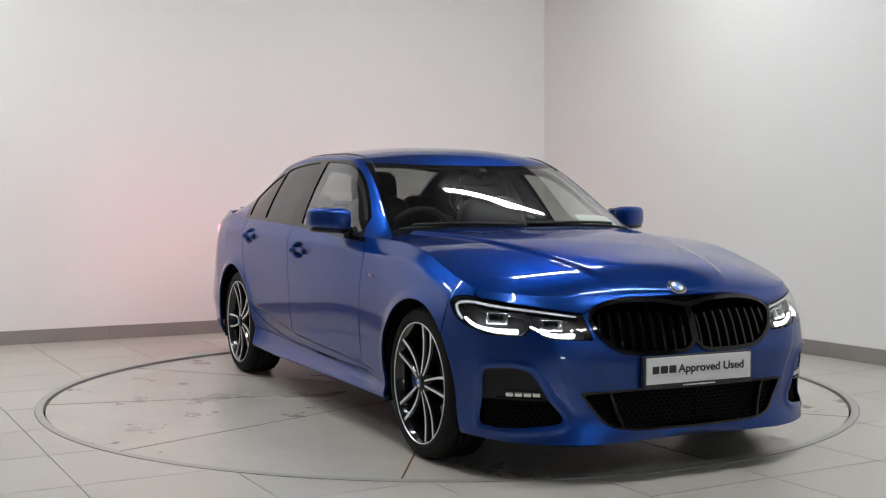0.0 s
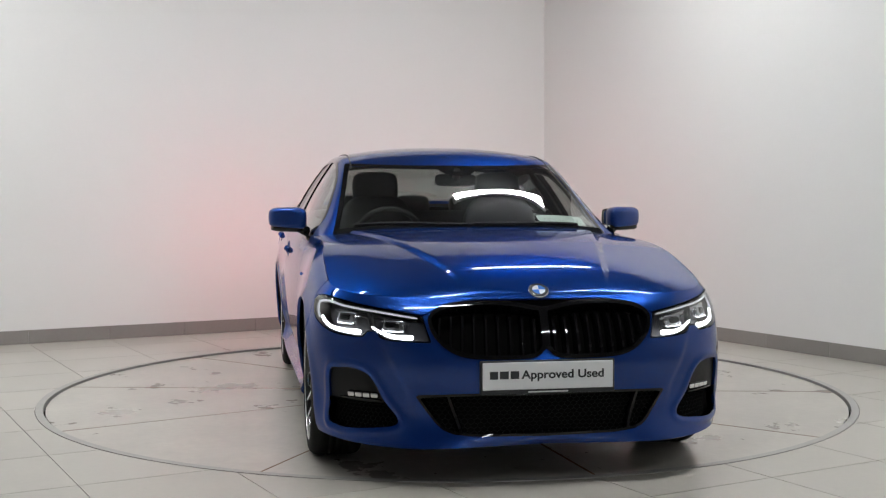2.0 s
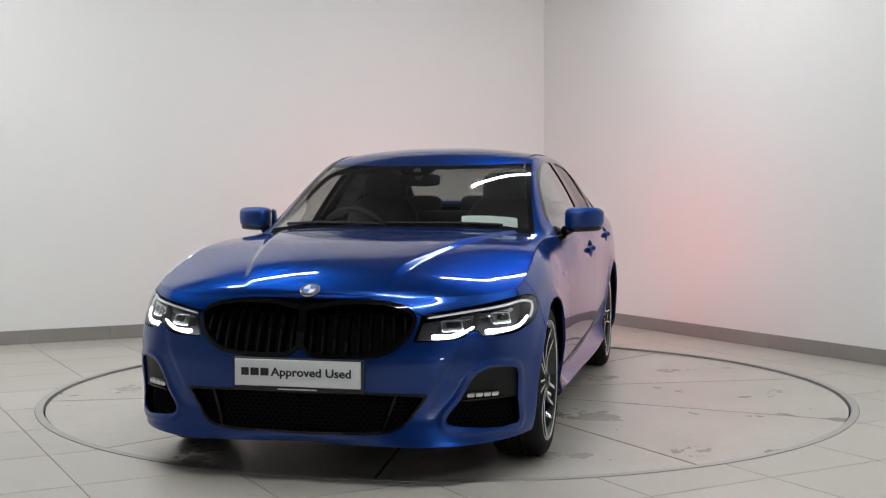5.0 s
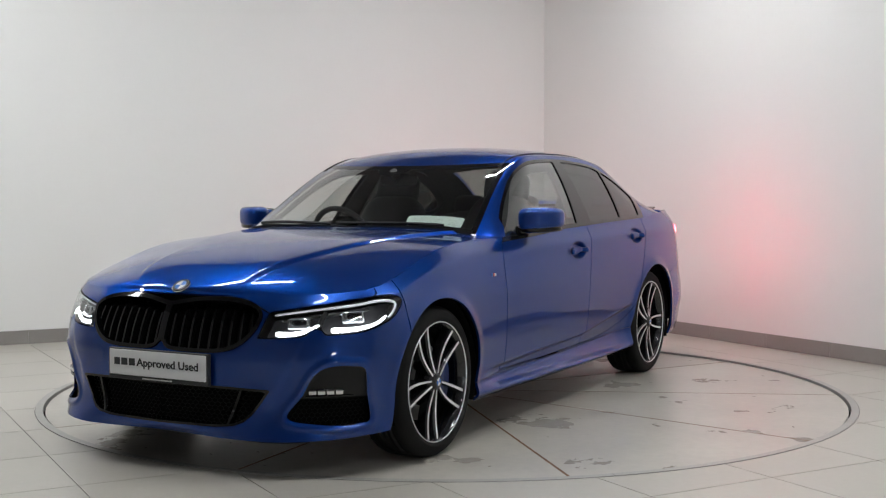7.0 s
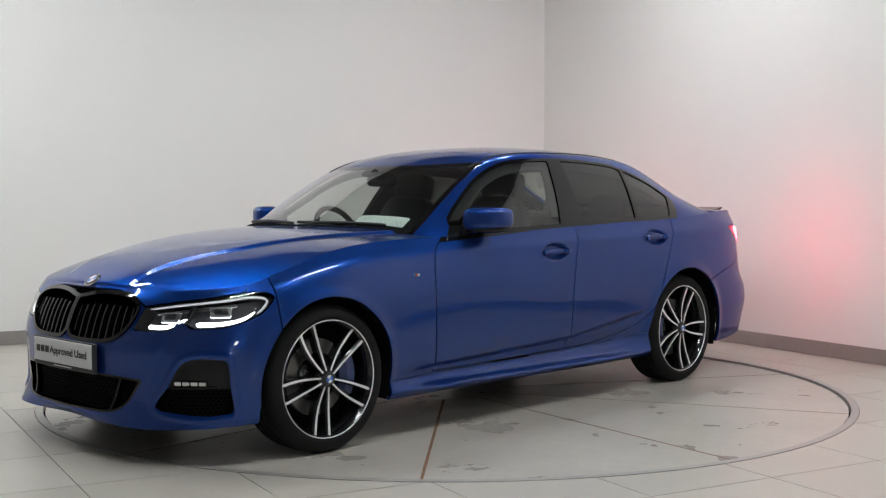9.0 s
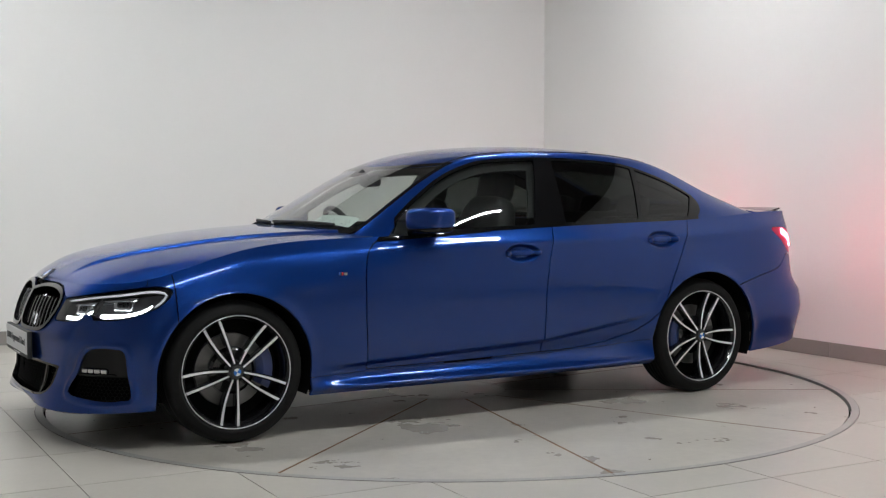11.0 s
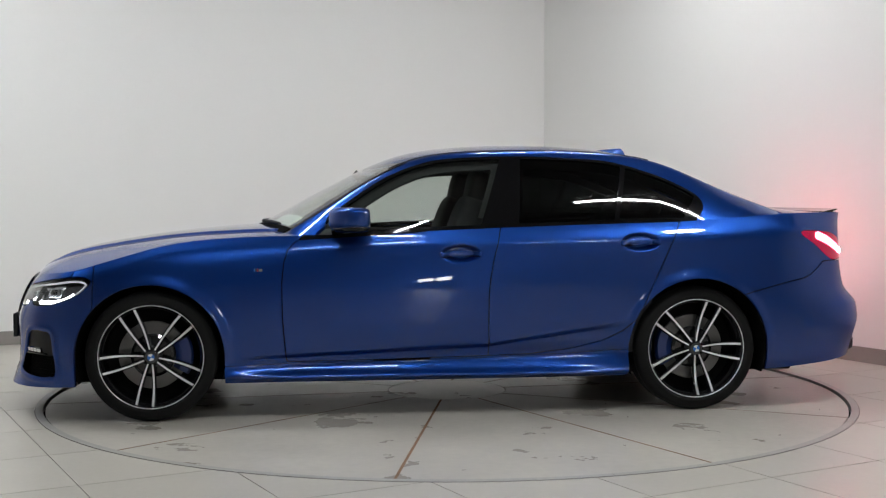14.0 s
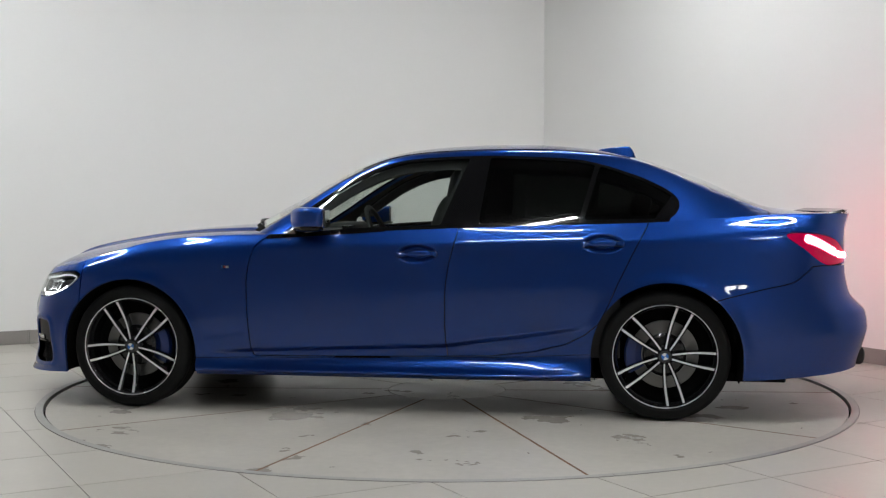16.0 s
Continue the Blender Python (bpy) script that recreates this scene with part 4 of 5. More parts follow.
def superball(bm, c, r, e1=0.5, e2=0.5, nu=28, nv=14, shape=None):
    """A rounded block: a ball squared by the powers e1 (upright) and e2 (flat)."""
    def pw(v, e):
        return math.copysign(abs(v)**e, v)
    rows = []
    for j in range(1, nv):
        th = -math.pi / 2 + math.pi * j / nv
        row = []
        for i in range(nu):
            ph = 2 * math.pi * i / nu
            p = Vector((pw(math.cos(th), e1) * pw(math.cos(ph), e2), pw(math.cos(th), e1) * pw(math.sin(ph), e2), pw(math.sin(th), e1)))
            if shape:
                p = shape(p)
            row.append(bm.verts.new(Vector(c) + Vector((p.x * r[0], p.y * r[1], p.z * r[2]))))
        rows.append(row)
    for a, b in zip(rows, rows[1:]):
        for i in range(nu):
            bm.faces.new((a[i], a[(i + 1) % nu], b[(i + 1) % nu], b[i]))
    bm.faces.new(rows[0][::-1])
    bm.faces.new(rows[-1])
    return bm


# door mirrors
def mirror_shape(p):
    k = 1 - 0.16 * (p.y * 0.5 + 0.5)
    return Vector((p.x * (1 - 0.25 * max(p.y, 0)) - 0.42 * p.y, p.y, p.z * k + 0.06 * p.y))


MIRRORS = two("door_mirror", lambda: superball(bmesh.new(), (0.418, 0.920, 1.020), (0.092, 0.098, 0.064), 0.5, 0.62, 36, 18, mirror_shape), M_PAINT, label="blue door mirror on a black foot", smooth=True)
two("mirror_glass", lambda: superball(bmesh.new(), (0.328, 0.905, 1.020), (0.010, 0.078, 0.049), 0.4, 0.5), M_CHROME, MIRRORS, "mirror glass", True)
two("mirror_band", lambda: superball(bmesh.new(), (0.418, 0.920, 0.970), (0.082, 0.088, 0.022), 0.5, 0.6, 32, 10, mirror_shape), M_GLOSS, MIRRORS, "black lower shell", True)
two("mirror_foot", lambda: tube(bmesh.new(), [(0.50, 0.825, 0.955), (0.46, 0.855, 0.964), (0.42, 0.90, 0.974)], [0.026, 0.021, 0.018], 10), M_GLOSS, MIRRORS, "black foot", True)


# door handles
def x_to_u(x):
    side = BP[:, 40, 0]
    return float(np.interp(-x, -side, BU[:, 0]))


for hx, hz in HANDLES:
    two("door_handle", lambda: bar_on_body([(x_to_u(hx + 0.110), hz - 0.006), (x_to_u(hx + 0.05), hz - 0.003), (x_to_u(hx - 0.05), hz), (x_to_u(hx - 0.110), hz - 0.002)], 0.034, 0.018, 0.022, 24), M_PAINT, label="body-coloured pull handle", smooth=True)

# front wing badges, bonnet roundel
for s in (1, -1):
    p, n = on_body(x_to_u(0.886), 0.759, 0.002)
    for k, (dx, m) in enumerate(((0.020, M_BLUE), (0.012, M_INK), (0.004, M_RED), (-0.011, M_CHROME))):
        w = 0.018 if k == 3 else 0.0065
        part("wing_badge", a_box(0.886 + dx - w / 2, 0.886 + dx + w / 2, s * p[1] - 0.003, s * p[1] + 0.003, 0.753, 0.767, 0.001), m, CAR)
RND = part("roundel", lathe(bmesh.new(), [(0.0, 0.0), (0.026, 0.0), (0.0262, 0.003), (0.038, 0.003), (0.041, 0.001), (0.041, -0.006)], 40, "z"), M_CHROME, CAR, "round bonnet badge", True)
part("badge_ring", lathe(bmesh.new(), [(0.0265, 0.0036), (0.0375, 0.0036), (0.0375, 0.003)], 40, "z"), M_INK, RND, "black ring")
for k in range(4):
    bm = bmesh.new()
    vs = [bm.verts.new((0, 0, 0.0036))] + [bm.verts.new((0.026 * math.cos(a), 0.026 * math.sin(a), 0.0036)) for a in np.linspace(k * math.pi / 2, (k + 1) * math.pi / 2, 8)]
    bm.faces.new(vs)
    part("badge_quarter", bm, M_BLUE if k % 2 else M_WHITE, RND)
RND.matrix_basis = pose(2.088, 0, 0.757, 0, 36, 0)

# front plate: the maker's name is left as plain bars
PLATE = part("plate", a_box(2.222, 2.243, -0.26, 0.26, 0.386, 0.492, 0.003), M_WHITE, CAR, "white dealer plate with dark lettering")
part("plate_frame", a_box(2.216, 2.239, -0.268, 0.268, 0.368, 0.497, 0.004), M_INK, PLATE, "black plate holder")
part("frame_text", a_box(2.2385, 2.2400, -0.08, 0.08, 0.3735, 0.3785), M_WHITE, PLATE)
for y0, y1 in ((-0.232, -0.200), (-0.193, -0.158), (-0.151, -0.117)):
    part("plate_bar", a_box(2.2425, 2.2440, y0, y1, 0.428, 0.458, 0.0005), M_INK, PLATE)
txt = bpy.data.curves.new("plate_text", "FONT")
txt.body = "Approved Used"
txt.size, txt.extrude, txt.align_x, txt.offset = 0.0455, 0.0006, "LEFT", 0.0011
tmp = bpy.data.objects.new("plate_text", txt)
me = bpy.data.meshes.new_from_object(tmp)
bpy.data.objects.remove(tmp)
xs_ = [v.co.x for v in me.vertices]
k_ = 0.330 / (max(xs_) - min(xs_))
for v in me.vertices:
    v.co = Vector((2.2436 + v.co.z, -0.108 + (v.co.x - min(xs_)) * k_, 0.4285 + v.co.y))
me.materials.append(M_INK)
ob = new("plate_text", me)
ob.parent = PLATE

# aerial fin
bm = bmesh.new()
rows_ = []
for t in np.linspace(0, 1, 14):
    x = -1.03 - 0.235 * t
    h = 0.072 * (t**0.8) * (1 if t < 0.86 else max(0.12, 1 - ((t - 0.86) / 0.14)**1.5))
    w = 0.026 * math.sin(math.pi * min(1, 0.12 + 0.75 * t))
    base = float(roof_c(x)) - 0.006
    rows_.append([bm.verts.new((x - 0.02 * q[1], w * q[0], base + h * q[1])) for q in ((1, 0), (0.62, 0.35), (0.28, 0.85), (0, 1), (-0.28, 0.85), (-0.62, 0.35), (-1, 0))])
for a, b in zip(rows_, rows_[1:]):
    for k in range(6):
        bm.faces.new((a[k], a[k + 1], b[k + 1], b[k]))
bm.faces.new(rows_[-1])
bm.faces.new(rows_[0])
bmesh.ops.recalc_face_normals(bm, faces=bm.faces[:])
part("aerial_fin", bm, M_PAINT, CAR, "blue shark-fin aerial", True)
# roof seams
for s in (1, -1):
    pts = [(x, s * (float(cant_y(x)) - 0.045), float(top_z(np.array(x), np.array(float(cant_y(x)) - 0.045))) + 0.001) for x in np.linspace(0.20, -1.25, 30)]
    part("roof_seam", tube(bmesh.new(), pts, 0.004, 6), M_PLASTIC, CAR)
# scuttle and wipers
sym("scuttle", TOP.cut(lambda s: np.maximum(0.895 - 0.19 * (s.Q[:, 3] / 0.72)**2 - s.Q[:, 2], s.Q[:, 3] - 0.69)).offset(0.003), M_DARK, depth=0.0, label="black plastic scuttle")
for y0, y1 in ((0.55, -0.02), (-0.05, -0.60)):
    pts = []
    for t in np.linspace(0, 1, 12):
        y = y0 + (y1 - y0) * t
        x = 0.893 - 0.19 * (y / 0.72)**2 - 0.010 * t
        pts.append((x, y, float(top_z(np.array(x), np.array(y))) + 0.010))
    w = part("wiper", tube(bmesh.new(), pts, 0.008, 6), M_PLASTIC, CAR, "black wiper")


# wheels
def wheel(x, s, spoke_turn, caliper_side):
    rim = part("wheel", lathe(bmesh.new(), [(0.2582, -0.006), (0.2540, -0.012), (0.246, -0.022), (0.238, -0.06), (0.234, -0.12), (0.236, -0.21), (0.255, -0.215)], 64), M_RIM, CAR, "black and silver ten-spoke alloy wheel", True)
    tread = [(0.3315, -0.042)]
    for y in (-0.075, -0.105, -0.135, -0.165):
        tread += [(0.332, y + 0.005), (0.325, y + 0.004), (0.325, y - 0.004), (0.332, y - 0.005)]
    prof = [(0.258, -0.014), (0.265, -0.005), (0.276, 0.0), (0.280, 0.0015), (0.284, 0.0), (0.302, -0.002), (0.316, -0.009), (0.327, -0.024), *tread, (0.3315, -0.185), (0.326, -0.206), (0.312, -0.22), (0.258, -0.214)]
    part("tyre", lathe(bmesh.new(), prof, 72), M_RUBBER, rim, "low-profile black tyre", True)
    part("rim_lip", lathe(bmesh.new(), [(0.2642, -0.005), (0.2634, -0.0020), (0.2612, -0.0020), (0.2597, -0.006)], 72), M_ALLOY, rim, "machined rim edge", True)
    part("wheel_back", lathe(bmesh.new(), [(0.0, -0.128), (0.236, -0.128)], 40), M_DARK, rim)
    part("brake_disc", lathe(bmesh.new(), [(0.112, -0.090), (0.114, -0.098), (0.172, -0.098), (0.174, -0.100), (0.174, -0.120)], 56), M_DISC, rim, "bare iron brake disc")
    part("disc_bell", lathe(bmesh.new(), [(0.0, -0.070), (0.095, -0.074), (0.111, -0.084), (0.113, -0.10)], 40), M_RIM, rim)
    bm = bmesh.new()
    a0 = 0 if caliper_side > 0 else math.pi
    rows = []
    for a in np.linspace(-0.5, 0.5, 10):
        c, sn = math.cos(a0 + a), math.sin(a0 + a)
        rows.append([bm.verts.new((r * c, y, r * sn)) for r, y in ((0.118, -0.075), (0.150, -0.058), (0.195, -0.060), (0.205, -0.085), (0.200, -0.125), (0.118, -0.120))])
    for p, q in zip(rows, rows[1:]):
        for k in range(6):
            bm.faces.new((p[k], q[k], q[(k + 1) % 6], p[(k + 1) % 6]))
    bm.faces.new(rows[0])
    bm.faces.new(rows[-1][::-1])
    bmesh.ops.recalc_face_normals(bm, faces=bm.faces[:])
    part("caliper", bm, M_CALIPER, rim, "blue brake caliper")
    for k in range(5):
        mid_a = math.radians(spoke_turn + 72 * k)
        for sg in (1, -1):
            black, face = bmesh.new(), bmesh.new()
            ra, rb = [], []
            for t in np.linspace(0, 1, 12):
                r = 0.030 + 0.226 * t
                off = sg * (0.0095 + 0.0315 * t + 0.006 * math.sin(math.pi * t))
                yf = -0.013 - 0.020 * math.sin(math.pi * t) * 0.6 - 0.004 * (1 - t)
                rad = Vector((-math.sin(mid_a), 0, math.cos(mid_a)))
                tan = Vector((-math.cos(mid_a), 0, -math.sin(mid_a)))
                c = rad * r + tan * off
                wf, wb = 0.0040 + 0.0024 * t, 0.0090 + 0.004 * t
                up = Vector((0, 1, 0))
                rb.append([face.verts.new(c + tan * q * wf + up * (yf + h)) for q, h in ((-1, -0.002), (-1, 0.0012), (1, 0.0012), (1, -0.002))])
                ra.append([black.verts.new(c + tan * q + up * (yf + h)) for q, h in ((-wb, -0.045), (-wb, -0.008), (-wf, 0.0), (wf, 0.0), (wb, -0.008), (wb, -0.045))])
            for bmx, rr in ((black, ra), (face, rb)):
                n = len(rr[0])
                for p, q in zip(rr, rr[1:]):
                    for j in range(n):
                        bmx.faces.new((p[j], q[j], q[(j + 1) % n], p[(j + 1) % n]))
                bmx.faces.new(rr[0])
                bmx.faces.new(rr[-1][::-1])
                bmesh.ops.recalc_face_normals(bmx, faces=bmx.faces[:])
            part("spoke", black, M_RIM, rim)
            part("spoke_face", face, M_ALLOY, rim)
    part("hub", lathe(bmesh.new(), [(0.0, -0.008), (0.030, -0.009), (0.034, -0.013), (0.046, -0.022), (0.052, -0.05)], 36), M_RIM, rim, "", True)
    part("hub_cap", lathe(bmesh.new(), [(0.0, -0.004), (0.019, -0.004), (0.0285, -0.004), (0.030, -0.0075)], 36), M_INK, rim, "black centre cap")
    for k in range(4):
        bm = bmesh.new()
        bm.faces.new([bm.verts.new((0, -0.0035, 0))] + [bm.verts.new((0.018 * math.cos(a), -0.0035, 0.018 * math.sin(a))) for a in np.linspace(k * math.pi / 2 + 0.5, (k + 1) * math.pi / 2 + 0.5, 7)])
        part("cap_quarter", bm, M_BLUE if k % 2 else M_WHITE, rim)
    for k in range(5):
        a = math.radians(spoke_turn + 36 + 72 * k)
        part("wheel_bolt", lathe(bmesh.new(), [(0.0, -0.024), (0.009, -0.024), (0.011, -0.03), (0.011, -0.05)], 10, "y", (-0.043 * math.sin(a), 0, 0.043 * math.cos(a))), M_PLASTIC, rim)
    rim.matrix_basis = pose(x, 0.880, 0.3225) if s > 0 else pose(x, -0.880, 0.3225, 0, 0, 180)
    return rim


wheel(1.4255, 1, 44, -1)
wheel(-1.4255, 1, 23, 1)
wheel(1.4255, -1, 15, 1)
wheel(-1.4255, -1, 50, -1)
for ax in (ARCH_F, ARCH_R):
    for s in (1, -1):
        bm = bmesh.new()
        prof = []
        for a in np.linspace(-0.35, math.pi + 0.35, 30):
            prof.append((ax[0] + (ax[2] + 0.004) * math.cos(a), ax[1] + (ax[2] + 0.004) * math.sin(a)))
        o = [bm.verts.new((x, s * 0.868, z)) for x, z in prof]
        i = [bm.verts.new((x, s * 0.50, z)) for x, z in prof]
        for k in range(29):
            bm.faces.new((o[k], o[k + 1], i[k + 1], i[k]))
        bm.faces.new(i)
        part("wheel_arch_liner", bm, M_DARK, CAR, "black wheel arch liner")
part("underbody", a_box(-2.05, 1.95, -0.66, 0.66, 0.17, 0.22, 0.01), M_DARK, CAR)
part("side_floor", a_box(-1.03, 1.02, -0.83, 0.83, 0.19, 0.24, 0.01), M_DARK, CAR)

# cabin
DASH = part("dashboard", superball(bmesh.new(), (0.62, 0, 0.80), (0.28, 0.72, 0.145), 0.35, 0.35, 36, 16), M_CABIN, CAR, "dark dashboard", True)
part("binnacle", superball(bmesh.new(), (0.50, -0.37, 0.93), (0.11, 0.19, 0.05), 0.5, 0.5), M_CABIN, DASH, "", True)
part("centre_screen", a_box(0.41, 0.43, -0.15, 0.13, 0.86, 0.965, 0.006), M_GLOSS, DASH, "black centre screen")
bm = bmesh.new()
for k in range(40):
    a, b = 2 * math.pi * k / 40, 2 * math.pi * (k + 1) / 40
    tube(bm, [(0.185 * math.cos(a), 0.185 * math.sin(a), 0), (0.185 * math.cos(b), 0.185 * math.sin(b), 0)], 0.016, 8, False)
for a in (0.2, math.pi - 0.2, -math.pi / 2):
    tube(bm, [(0, 0, -0.02), (0.18 * math.cos(a), 0.18 * math.sin(a), 0)], 0.016, 6)
superball(bm, (0, 0, -0.02), (0.07, 0.06, 0.03))
sw = part("steering_wheel", bm, M_CABIN, CAR, "black three-spoke steering wheel", True)
sw.matrix_basis = Matrix.Translation((0.30, -0.37, 0.90)) @ Matrix(((0, 0.42, -0.91), (1, 0, 0), (0, 0.91, 0.42))).to_4x4()


def seat(x, y, name="front_seat"):
    st = part(name, superball(bmesh.new(), (x + 0.22, y, 0.50), (0.29, 0.25, 0.10), 0.4, 0.45), M_CABIN, CAR, "dark upholstered seat", True)
    back = superball(bmesh.new(), (0, 0, 0.31), (0.085, 0.25, 0.33), 0.45, 0.5, 28, 16, lambda p: Vector((p.x, p.y * (1 - 0.2 * max(p.z, 0)), p.z)))
    b = part("backrest", back, M_CABIN, st, "", True)
    b.matrix_basis = pose(x - 0.06, y, 0.52, 0, -17, 0)
    h = part("headrest", superball(bmesh.new(), (0, 0, 0), (0.06, 0.135, 0.095), 0.5, 0.5), M_CABIN, st, "", True)
    h.matrix_basis = pose(x - 0.265, y, 1.185, 0, -12, 0)
    for q in (-0.06, 0.06):
        part("headrest_post", tube(bmesh.new(), [(x - 0.235, y + q, 1.05), (x - 0.262, y + q, 1.14)], 0.007, 8), M_CHROME, st)
    return st


seat(-0.05, 0.37)
seat(-0.05, -0.37)
bench = part("rear_bench", superball(bmesh.new(), (-0.83, 0, 0.50), (0.30, 0.66, 0.11), 0.35, 0.35), M_CABIN, CAR, "dark rear bench", True)
b = part("backrest", superball(bmesh.new(), (0, 0, 0.25), (0.09, 0.64, 0.30), 0.4, 0.35), M_CABIN, bench, "", True)
b.matrix_basis = pose(-1.08, 0, 0.52, 0, -22, 0)
for y in (-0.38, 0.0, 0.38):
    h = part("headrest", superball(bmesh.new(), (0, 0, 0), (0.05, 0.12, 0.07), 0.5, 0.5), M_CABIN, bench, "", True)
    h.matrix_basis = pose(-1.31, y, 1.075, 0, -15, 0)
part("parcel_shelf", a_box(-1.80, -1.28, -0.62, 0.62, 0.985, 1.005, 0.005), M_CABIN, CAR)
for s in (1, -1):
    part("door_trim", a_box(-1.20, 0.60, s * 0.80 - 0.02, s * 0.80 + 0.02, 0.30, 0.935, 0.01), M_CABIN, CAR, "dark door lining")
part("rear_view_mirror", superball(bmesh.new(), (0.30, 0, 1.225), (0.02, 0.115, 0.035), 0.5, 0.5), M_GLOSS, CAR, "", True)
part("mirror_stem", tube(bmesh.new(), [(0.36, 0, 1.275), (0.32, 0, 1.24)], 0.022, 8), M_PLASTIC, CAR)
# paper discs inside the windscreen
PAPER = panel("paper_discs", [SCREEN.cut(poly_d([(0.757, 0.335), (0.660, 0.605), (0.738, 0.620), (0.832, 0.352)], (2, 3))).offset(-0.006)], M_PAPER, depth=0.001, label="pale paper discs inside the windscreen")
for k in range(3):
    cx, cy = 0.775 - 0.030 * k, 0.40 + 0.085 * k
    for q in range(3):
        panel("paper_print", [SCREEN.cut(poly_d([(cx + q * 0.016, cy - 0.03), (cx + q * 0.016 - 0.018, cy + 0.02), (cx + q * 0.016 - 0.013, cy + 0.022), (cx + q * 0.016 + 0.005, cy - 0.028)], (2, 3))).offset(-0.0045)], M_INK if q else M_DISC, PAPER, 0)

# ---- turntable: ten painted plates in a steel ring ----
rng = random.Random(5)
TABLE = tagged(new("turntable"), "pale grey flush turntable of ten worn plates with rusty joints", "turntable")
R_IN, R_OUT = 2.270, 2.309


def sector(a0, a1, r0, r1, z0, z1, n=14, gap=0.0):
    """A flat ring piece; gap trims both straight sides by a constant width."""
    bm = bmesh.new()
    ring = [(r0, a) for a in np.linspace(a0 + gap / r0, a1 - gap / r0, n)] + [(r1, a) for a in np.linspace(a1 - gap / r1, a0 + gap / r1, n)]
    top = [bm.verts.new((r * math.cos(a), r * math.sin(a), z1)) for r, a in ring]
    low = [bm.verts.new((r * math.cos(a), r * math.sin(a), z0)) for r, a in ring]
    bm.faces.new(top)
    for i in range(len(top)):
        j = (i + 1) % len(top)
        bm.faces.new((top[j], top[i], low[i], low[j]))
    bmesh.ops.recalc_face_normals(bm, faces=bm.faces[:])
    return bm


for k in range(10):
    a = math.radians(5.5 + 36 * k)
    b = math.radians(5.5 + 36 * (k + 1))
    part("plate", sector(a, b, 0.35, R_IN - 0.013, -0.025, -0.009, 22, rng.choice((0.0042, 0.0058, 0.0080))), M_PLATE, TABLE)
    ob = part("joint", a_box(0.35, R_IN - 0.015, -0.010, 0.010, -0.03, -0.0098), M_RUST, TABLE, "rusty joint between plates")
    ob.matrix_basis = pose(0, 0, 0, 0, 0, 5.5 + 36 * k)
part("centre_plate", lathe(bmesh.new(), [(0.0, -0.009), (0.345, -0.009), (0.345, -0.025)], 48, "z"), M_PLATE, TABLE)
part("underframe", lathe(bmesh.new(), [(0.0, -0.028), (R_IN - 0.02, -0.028), (R_IN - 0.02, -0.05)], 64, "z"), M_DARK, TABLE)
for k in range(40):
    r, a = 0.9 + 1.28 * rng.random(), 2 * math.pi * rng.random()
    if k % 3 == 0:
        a = math.radians(5.5 + 36 * rng.randrange(10)) + rng.uniform(-0.012, 0.012)
    bm = bmesh.new()
    n = rng.randrange(5, 8)
    l, w = rng.uniform(0.006, 0.020), rng.uniform(0.003, 0.007)
    bm.faces.new([bm.verts.new((l * math.cos(t) * rng.uniform(0.6, 1.2), w * math.sin(t) * rng.uniform(0.6, 1.2), 0)) for t in np.linspace(0, 2 * math.pi, n, endpoint=False)])
    bmesh.ops.solidify(bm, geom=bm.faces[:], thickness=0.0012)
    ob = part("dirt_fleck", bm, M_DIRT, TABLE, "dark fleck of dirt")
    ob.matrix_basis = pose(r * math.cos(a), r * math.sin(a), -0.0086, 0, 0, rng.uniform(0, 180))

ring = tagged(new("turntable_ring"), "worn steel edging ring set in the tiled floor", "ring", kind="structure")
for k in range(8):
    a, b = 2 * math.pi * k / 8 + 0.3, 2 * math.pi * (k + 1) / 8 + 0.3
    part("ring_segment", sector(a + 0.0004, b - 0.0004, R_IN, R_OUT, -0.03, 0.0025, 22), M_STEEL, ring)

# ---- floor tiles ----
floor = mesh_object("floor", sector(0.0, 2 * math.pi - 1e-4, R_OUT - 0.01, 13.5, -0.05, -0.004, 97), M_GROUT)
tagged(floor, "large pale grey porcelain floor tiles with thin dark joints", "floor", kind="structure")
pit = mesh_object("turntable_pit", lathe(bmesh.new(), [(0.0, -0.06), (2.5, -0.06)], 48, "z"), M_DARK)
tagged(pit, "dark pit under the turntable plates", "pit", kind="structure")
SIZE, A_OFF, B_OFF, J = 0.616, 0.050, -0.735, 0.0022
rot = math.radians(TURN)


def whole_tile():
    bm = a_box(J, SIZE - J, J, SIZE - J, -0.012, 0.0)
    es = [e for e in bm.edges if all(v.co.z > -0.001 for v in e.verts)]
    bmesh.ops.bevel(bm, geom=es, offset=0.0012, segments=1, affect="EDGES")
    return bm


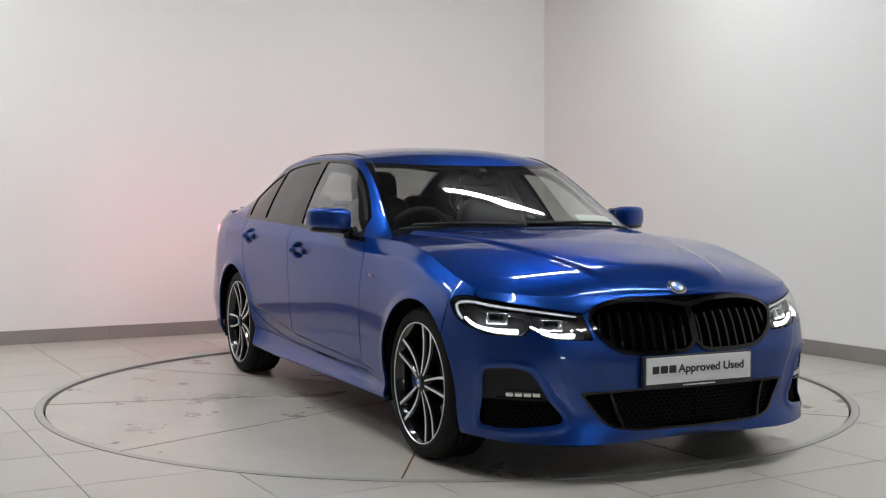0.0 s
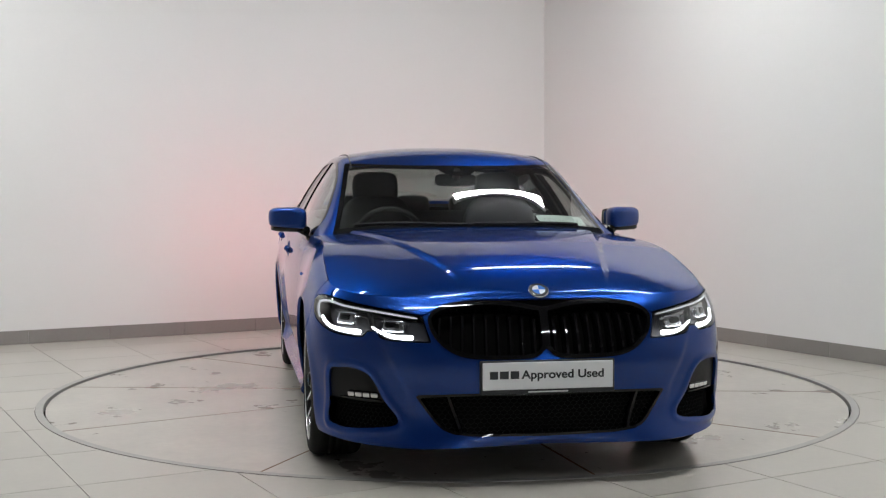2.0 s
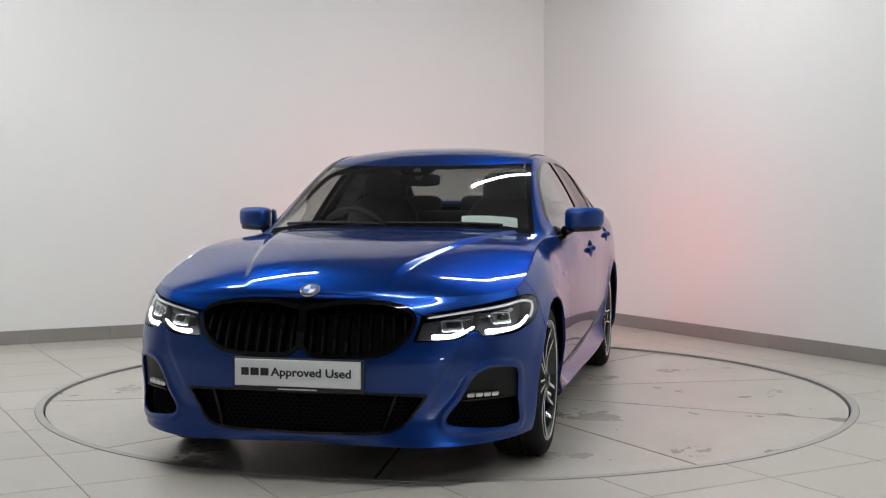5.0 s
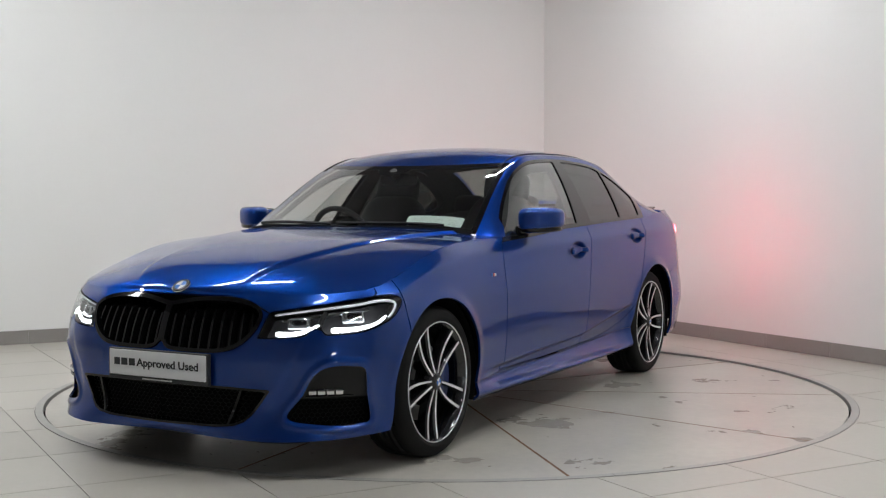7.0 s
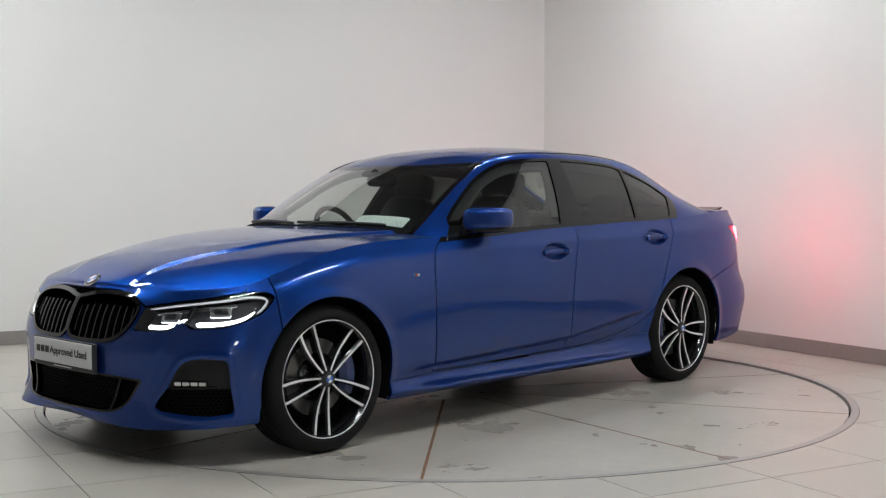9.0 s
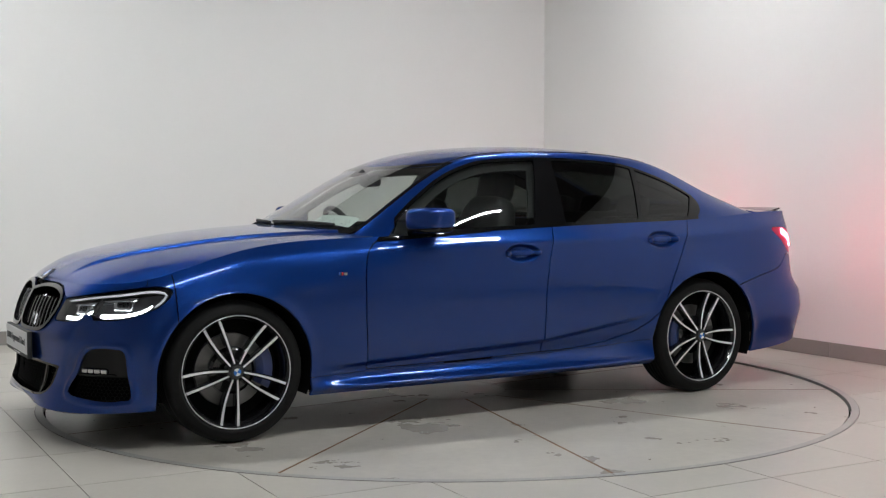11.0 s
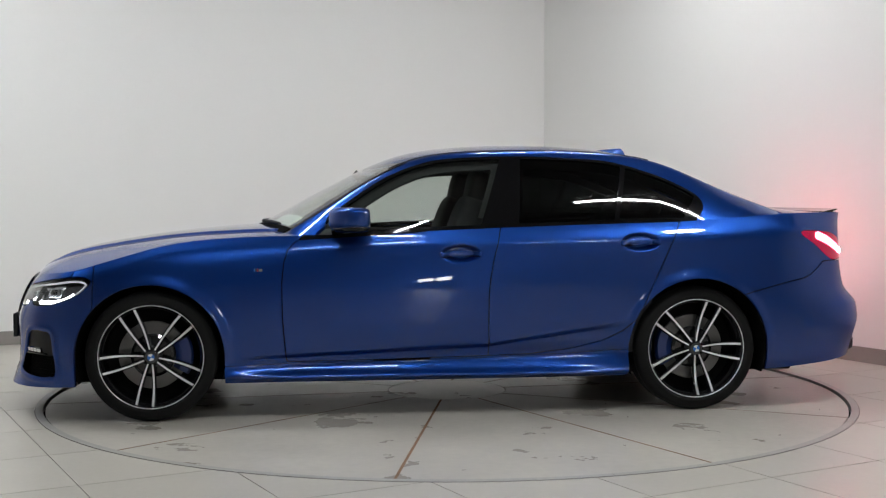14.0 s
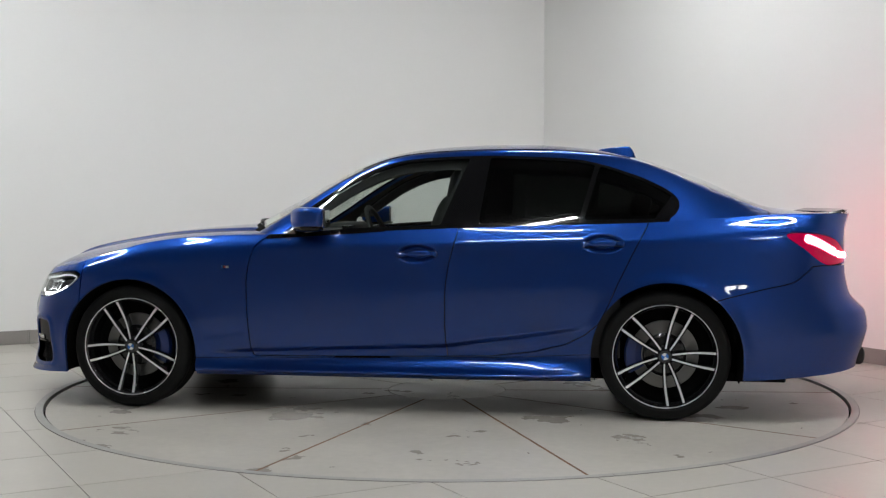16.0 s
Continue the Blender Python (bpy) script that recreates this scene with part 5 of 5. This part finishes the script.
tile_mesh = None
count = 0
for i in range(-12, 6):
    for j in range(-15, 9):
        a0, b0 = A_OFF + SIZE * i, B_OFF + SIZE * j
        ca, cb = min(a0 + SIZE, A1) - a0, min(b0 + SIZE, B1) - b0
        if ca < 0.03 or cb < 0.03 or a0 + SIZE < A0 or b0 + SIZE < B0:
            continue
        ds = [math.hypot(a0 + da, b0 + db) for da in (0, SIZE / 2, SIZE) for db in (0, SIZE / 2, SIZE)]
        if max(ds) < R_OUT:
            continue
        if min(ds) > R_OUT + 0.32 and ca == SIZE and cb == SIZE:
            if tile_mesh is None:
                ob = part("tile", whole_tile(), M_TILE, floor)
                tile_mesh = ob.data
            else:
                ob = new("tile", tile_mesh)
                ob.parent = floor
        else:
            n = 25
            xs, ys = np.linspace(J, ca - J, n), np.linspace(J, cb - J, n)
            V = np.array([(x, y, 0.0) for x in xs for y in ys])
            sh = Sheet(V, np.tile((0.0, 0.0, 1.0), (len(V), 1)), np.stack([V[:, 0] + a0, V[:, 1] + b0, V[:, 0], V[:, 1]], 1), [tuple(f) for f in grid_faces(n, n)])
            if min(ds) < R_OUT + 0.32:
                sh = sh.cut(lambda s: R_OUT + 0.003 - np.hypot(s.Q[:, 0], s.Q[:, 1]))
            if not len(sh.F):
                continue
            ob = panel("tile", [sh], M_TILE, floor, 0.010)
        ob.matrix_basis = ROOM @ pose(a0, b0, 0)

# ---- skirting: tiled pieces along the seen walls ----
north = tagged(new("baseboard_north"), "grey tiled skirting along the white wall", "skirting", kind="structure")
east = tagged(new("baseboard_east"), "grey tiled skirting along the side wall", "skirting", kind="structure")
K_H = 0.1075
for i in range(-14, 5):
    a0, a1 = A_OFF + SIZE * i, min(A_OFF + SIZE * (i + 1), A1 - 0.012)
    if a1 - a0 > 0.02 and a0 > A0:
        ob = part("skirting_tile", a_box(a0 + 0.001, a1 - 0.001, B1 - 0.011, B1 - 0.001, 0.001, K_H, 0.0015), M_SKIRT, north)
        ob.matrix_basis = ROOM
bed = mesh_object("skirting_grout", a_box(A1 - 0.0085, A1 - 0.0005, B0 + 0.02, B1 - 0.012, 0.001, K_H - 0.002), M_PALE, east)
bed.matrix_basis = ROOM
for j in range(-14, 8):
    b0, b1 = 0.44 + SIZE * j, min(0.44 + SIZE * (j + 1), B1 - 0.0115)
    if b1 - b0 > 0.02 and b0 > B0:
        ob = part("skirting_tile", a_box(A1 - 0.011, A1 - 0.001, b0 + 0.0018, b1 - 0.0018, 0.001, K_H, 0.0015), M_SKIRT, east)
        ob.matrix_basis = ROOM


def motions():
    """The turntable turns evenly and carries the car."""
    rows_t, rows_c = [], []
    for k in range(33):
        t = k * 0.5
        m = pose(0, 0, 0, 0, 0, -90 - W_TURN * (t - T_FRONT))
        rows_t.append((t, m))
        rows_c.append((t, m @ pose(CAR_DX, CAR_DY, 0)))
    walk(TABLE, rows_t)
    walk(CAR, rows_c)


motions()
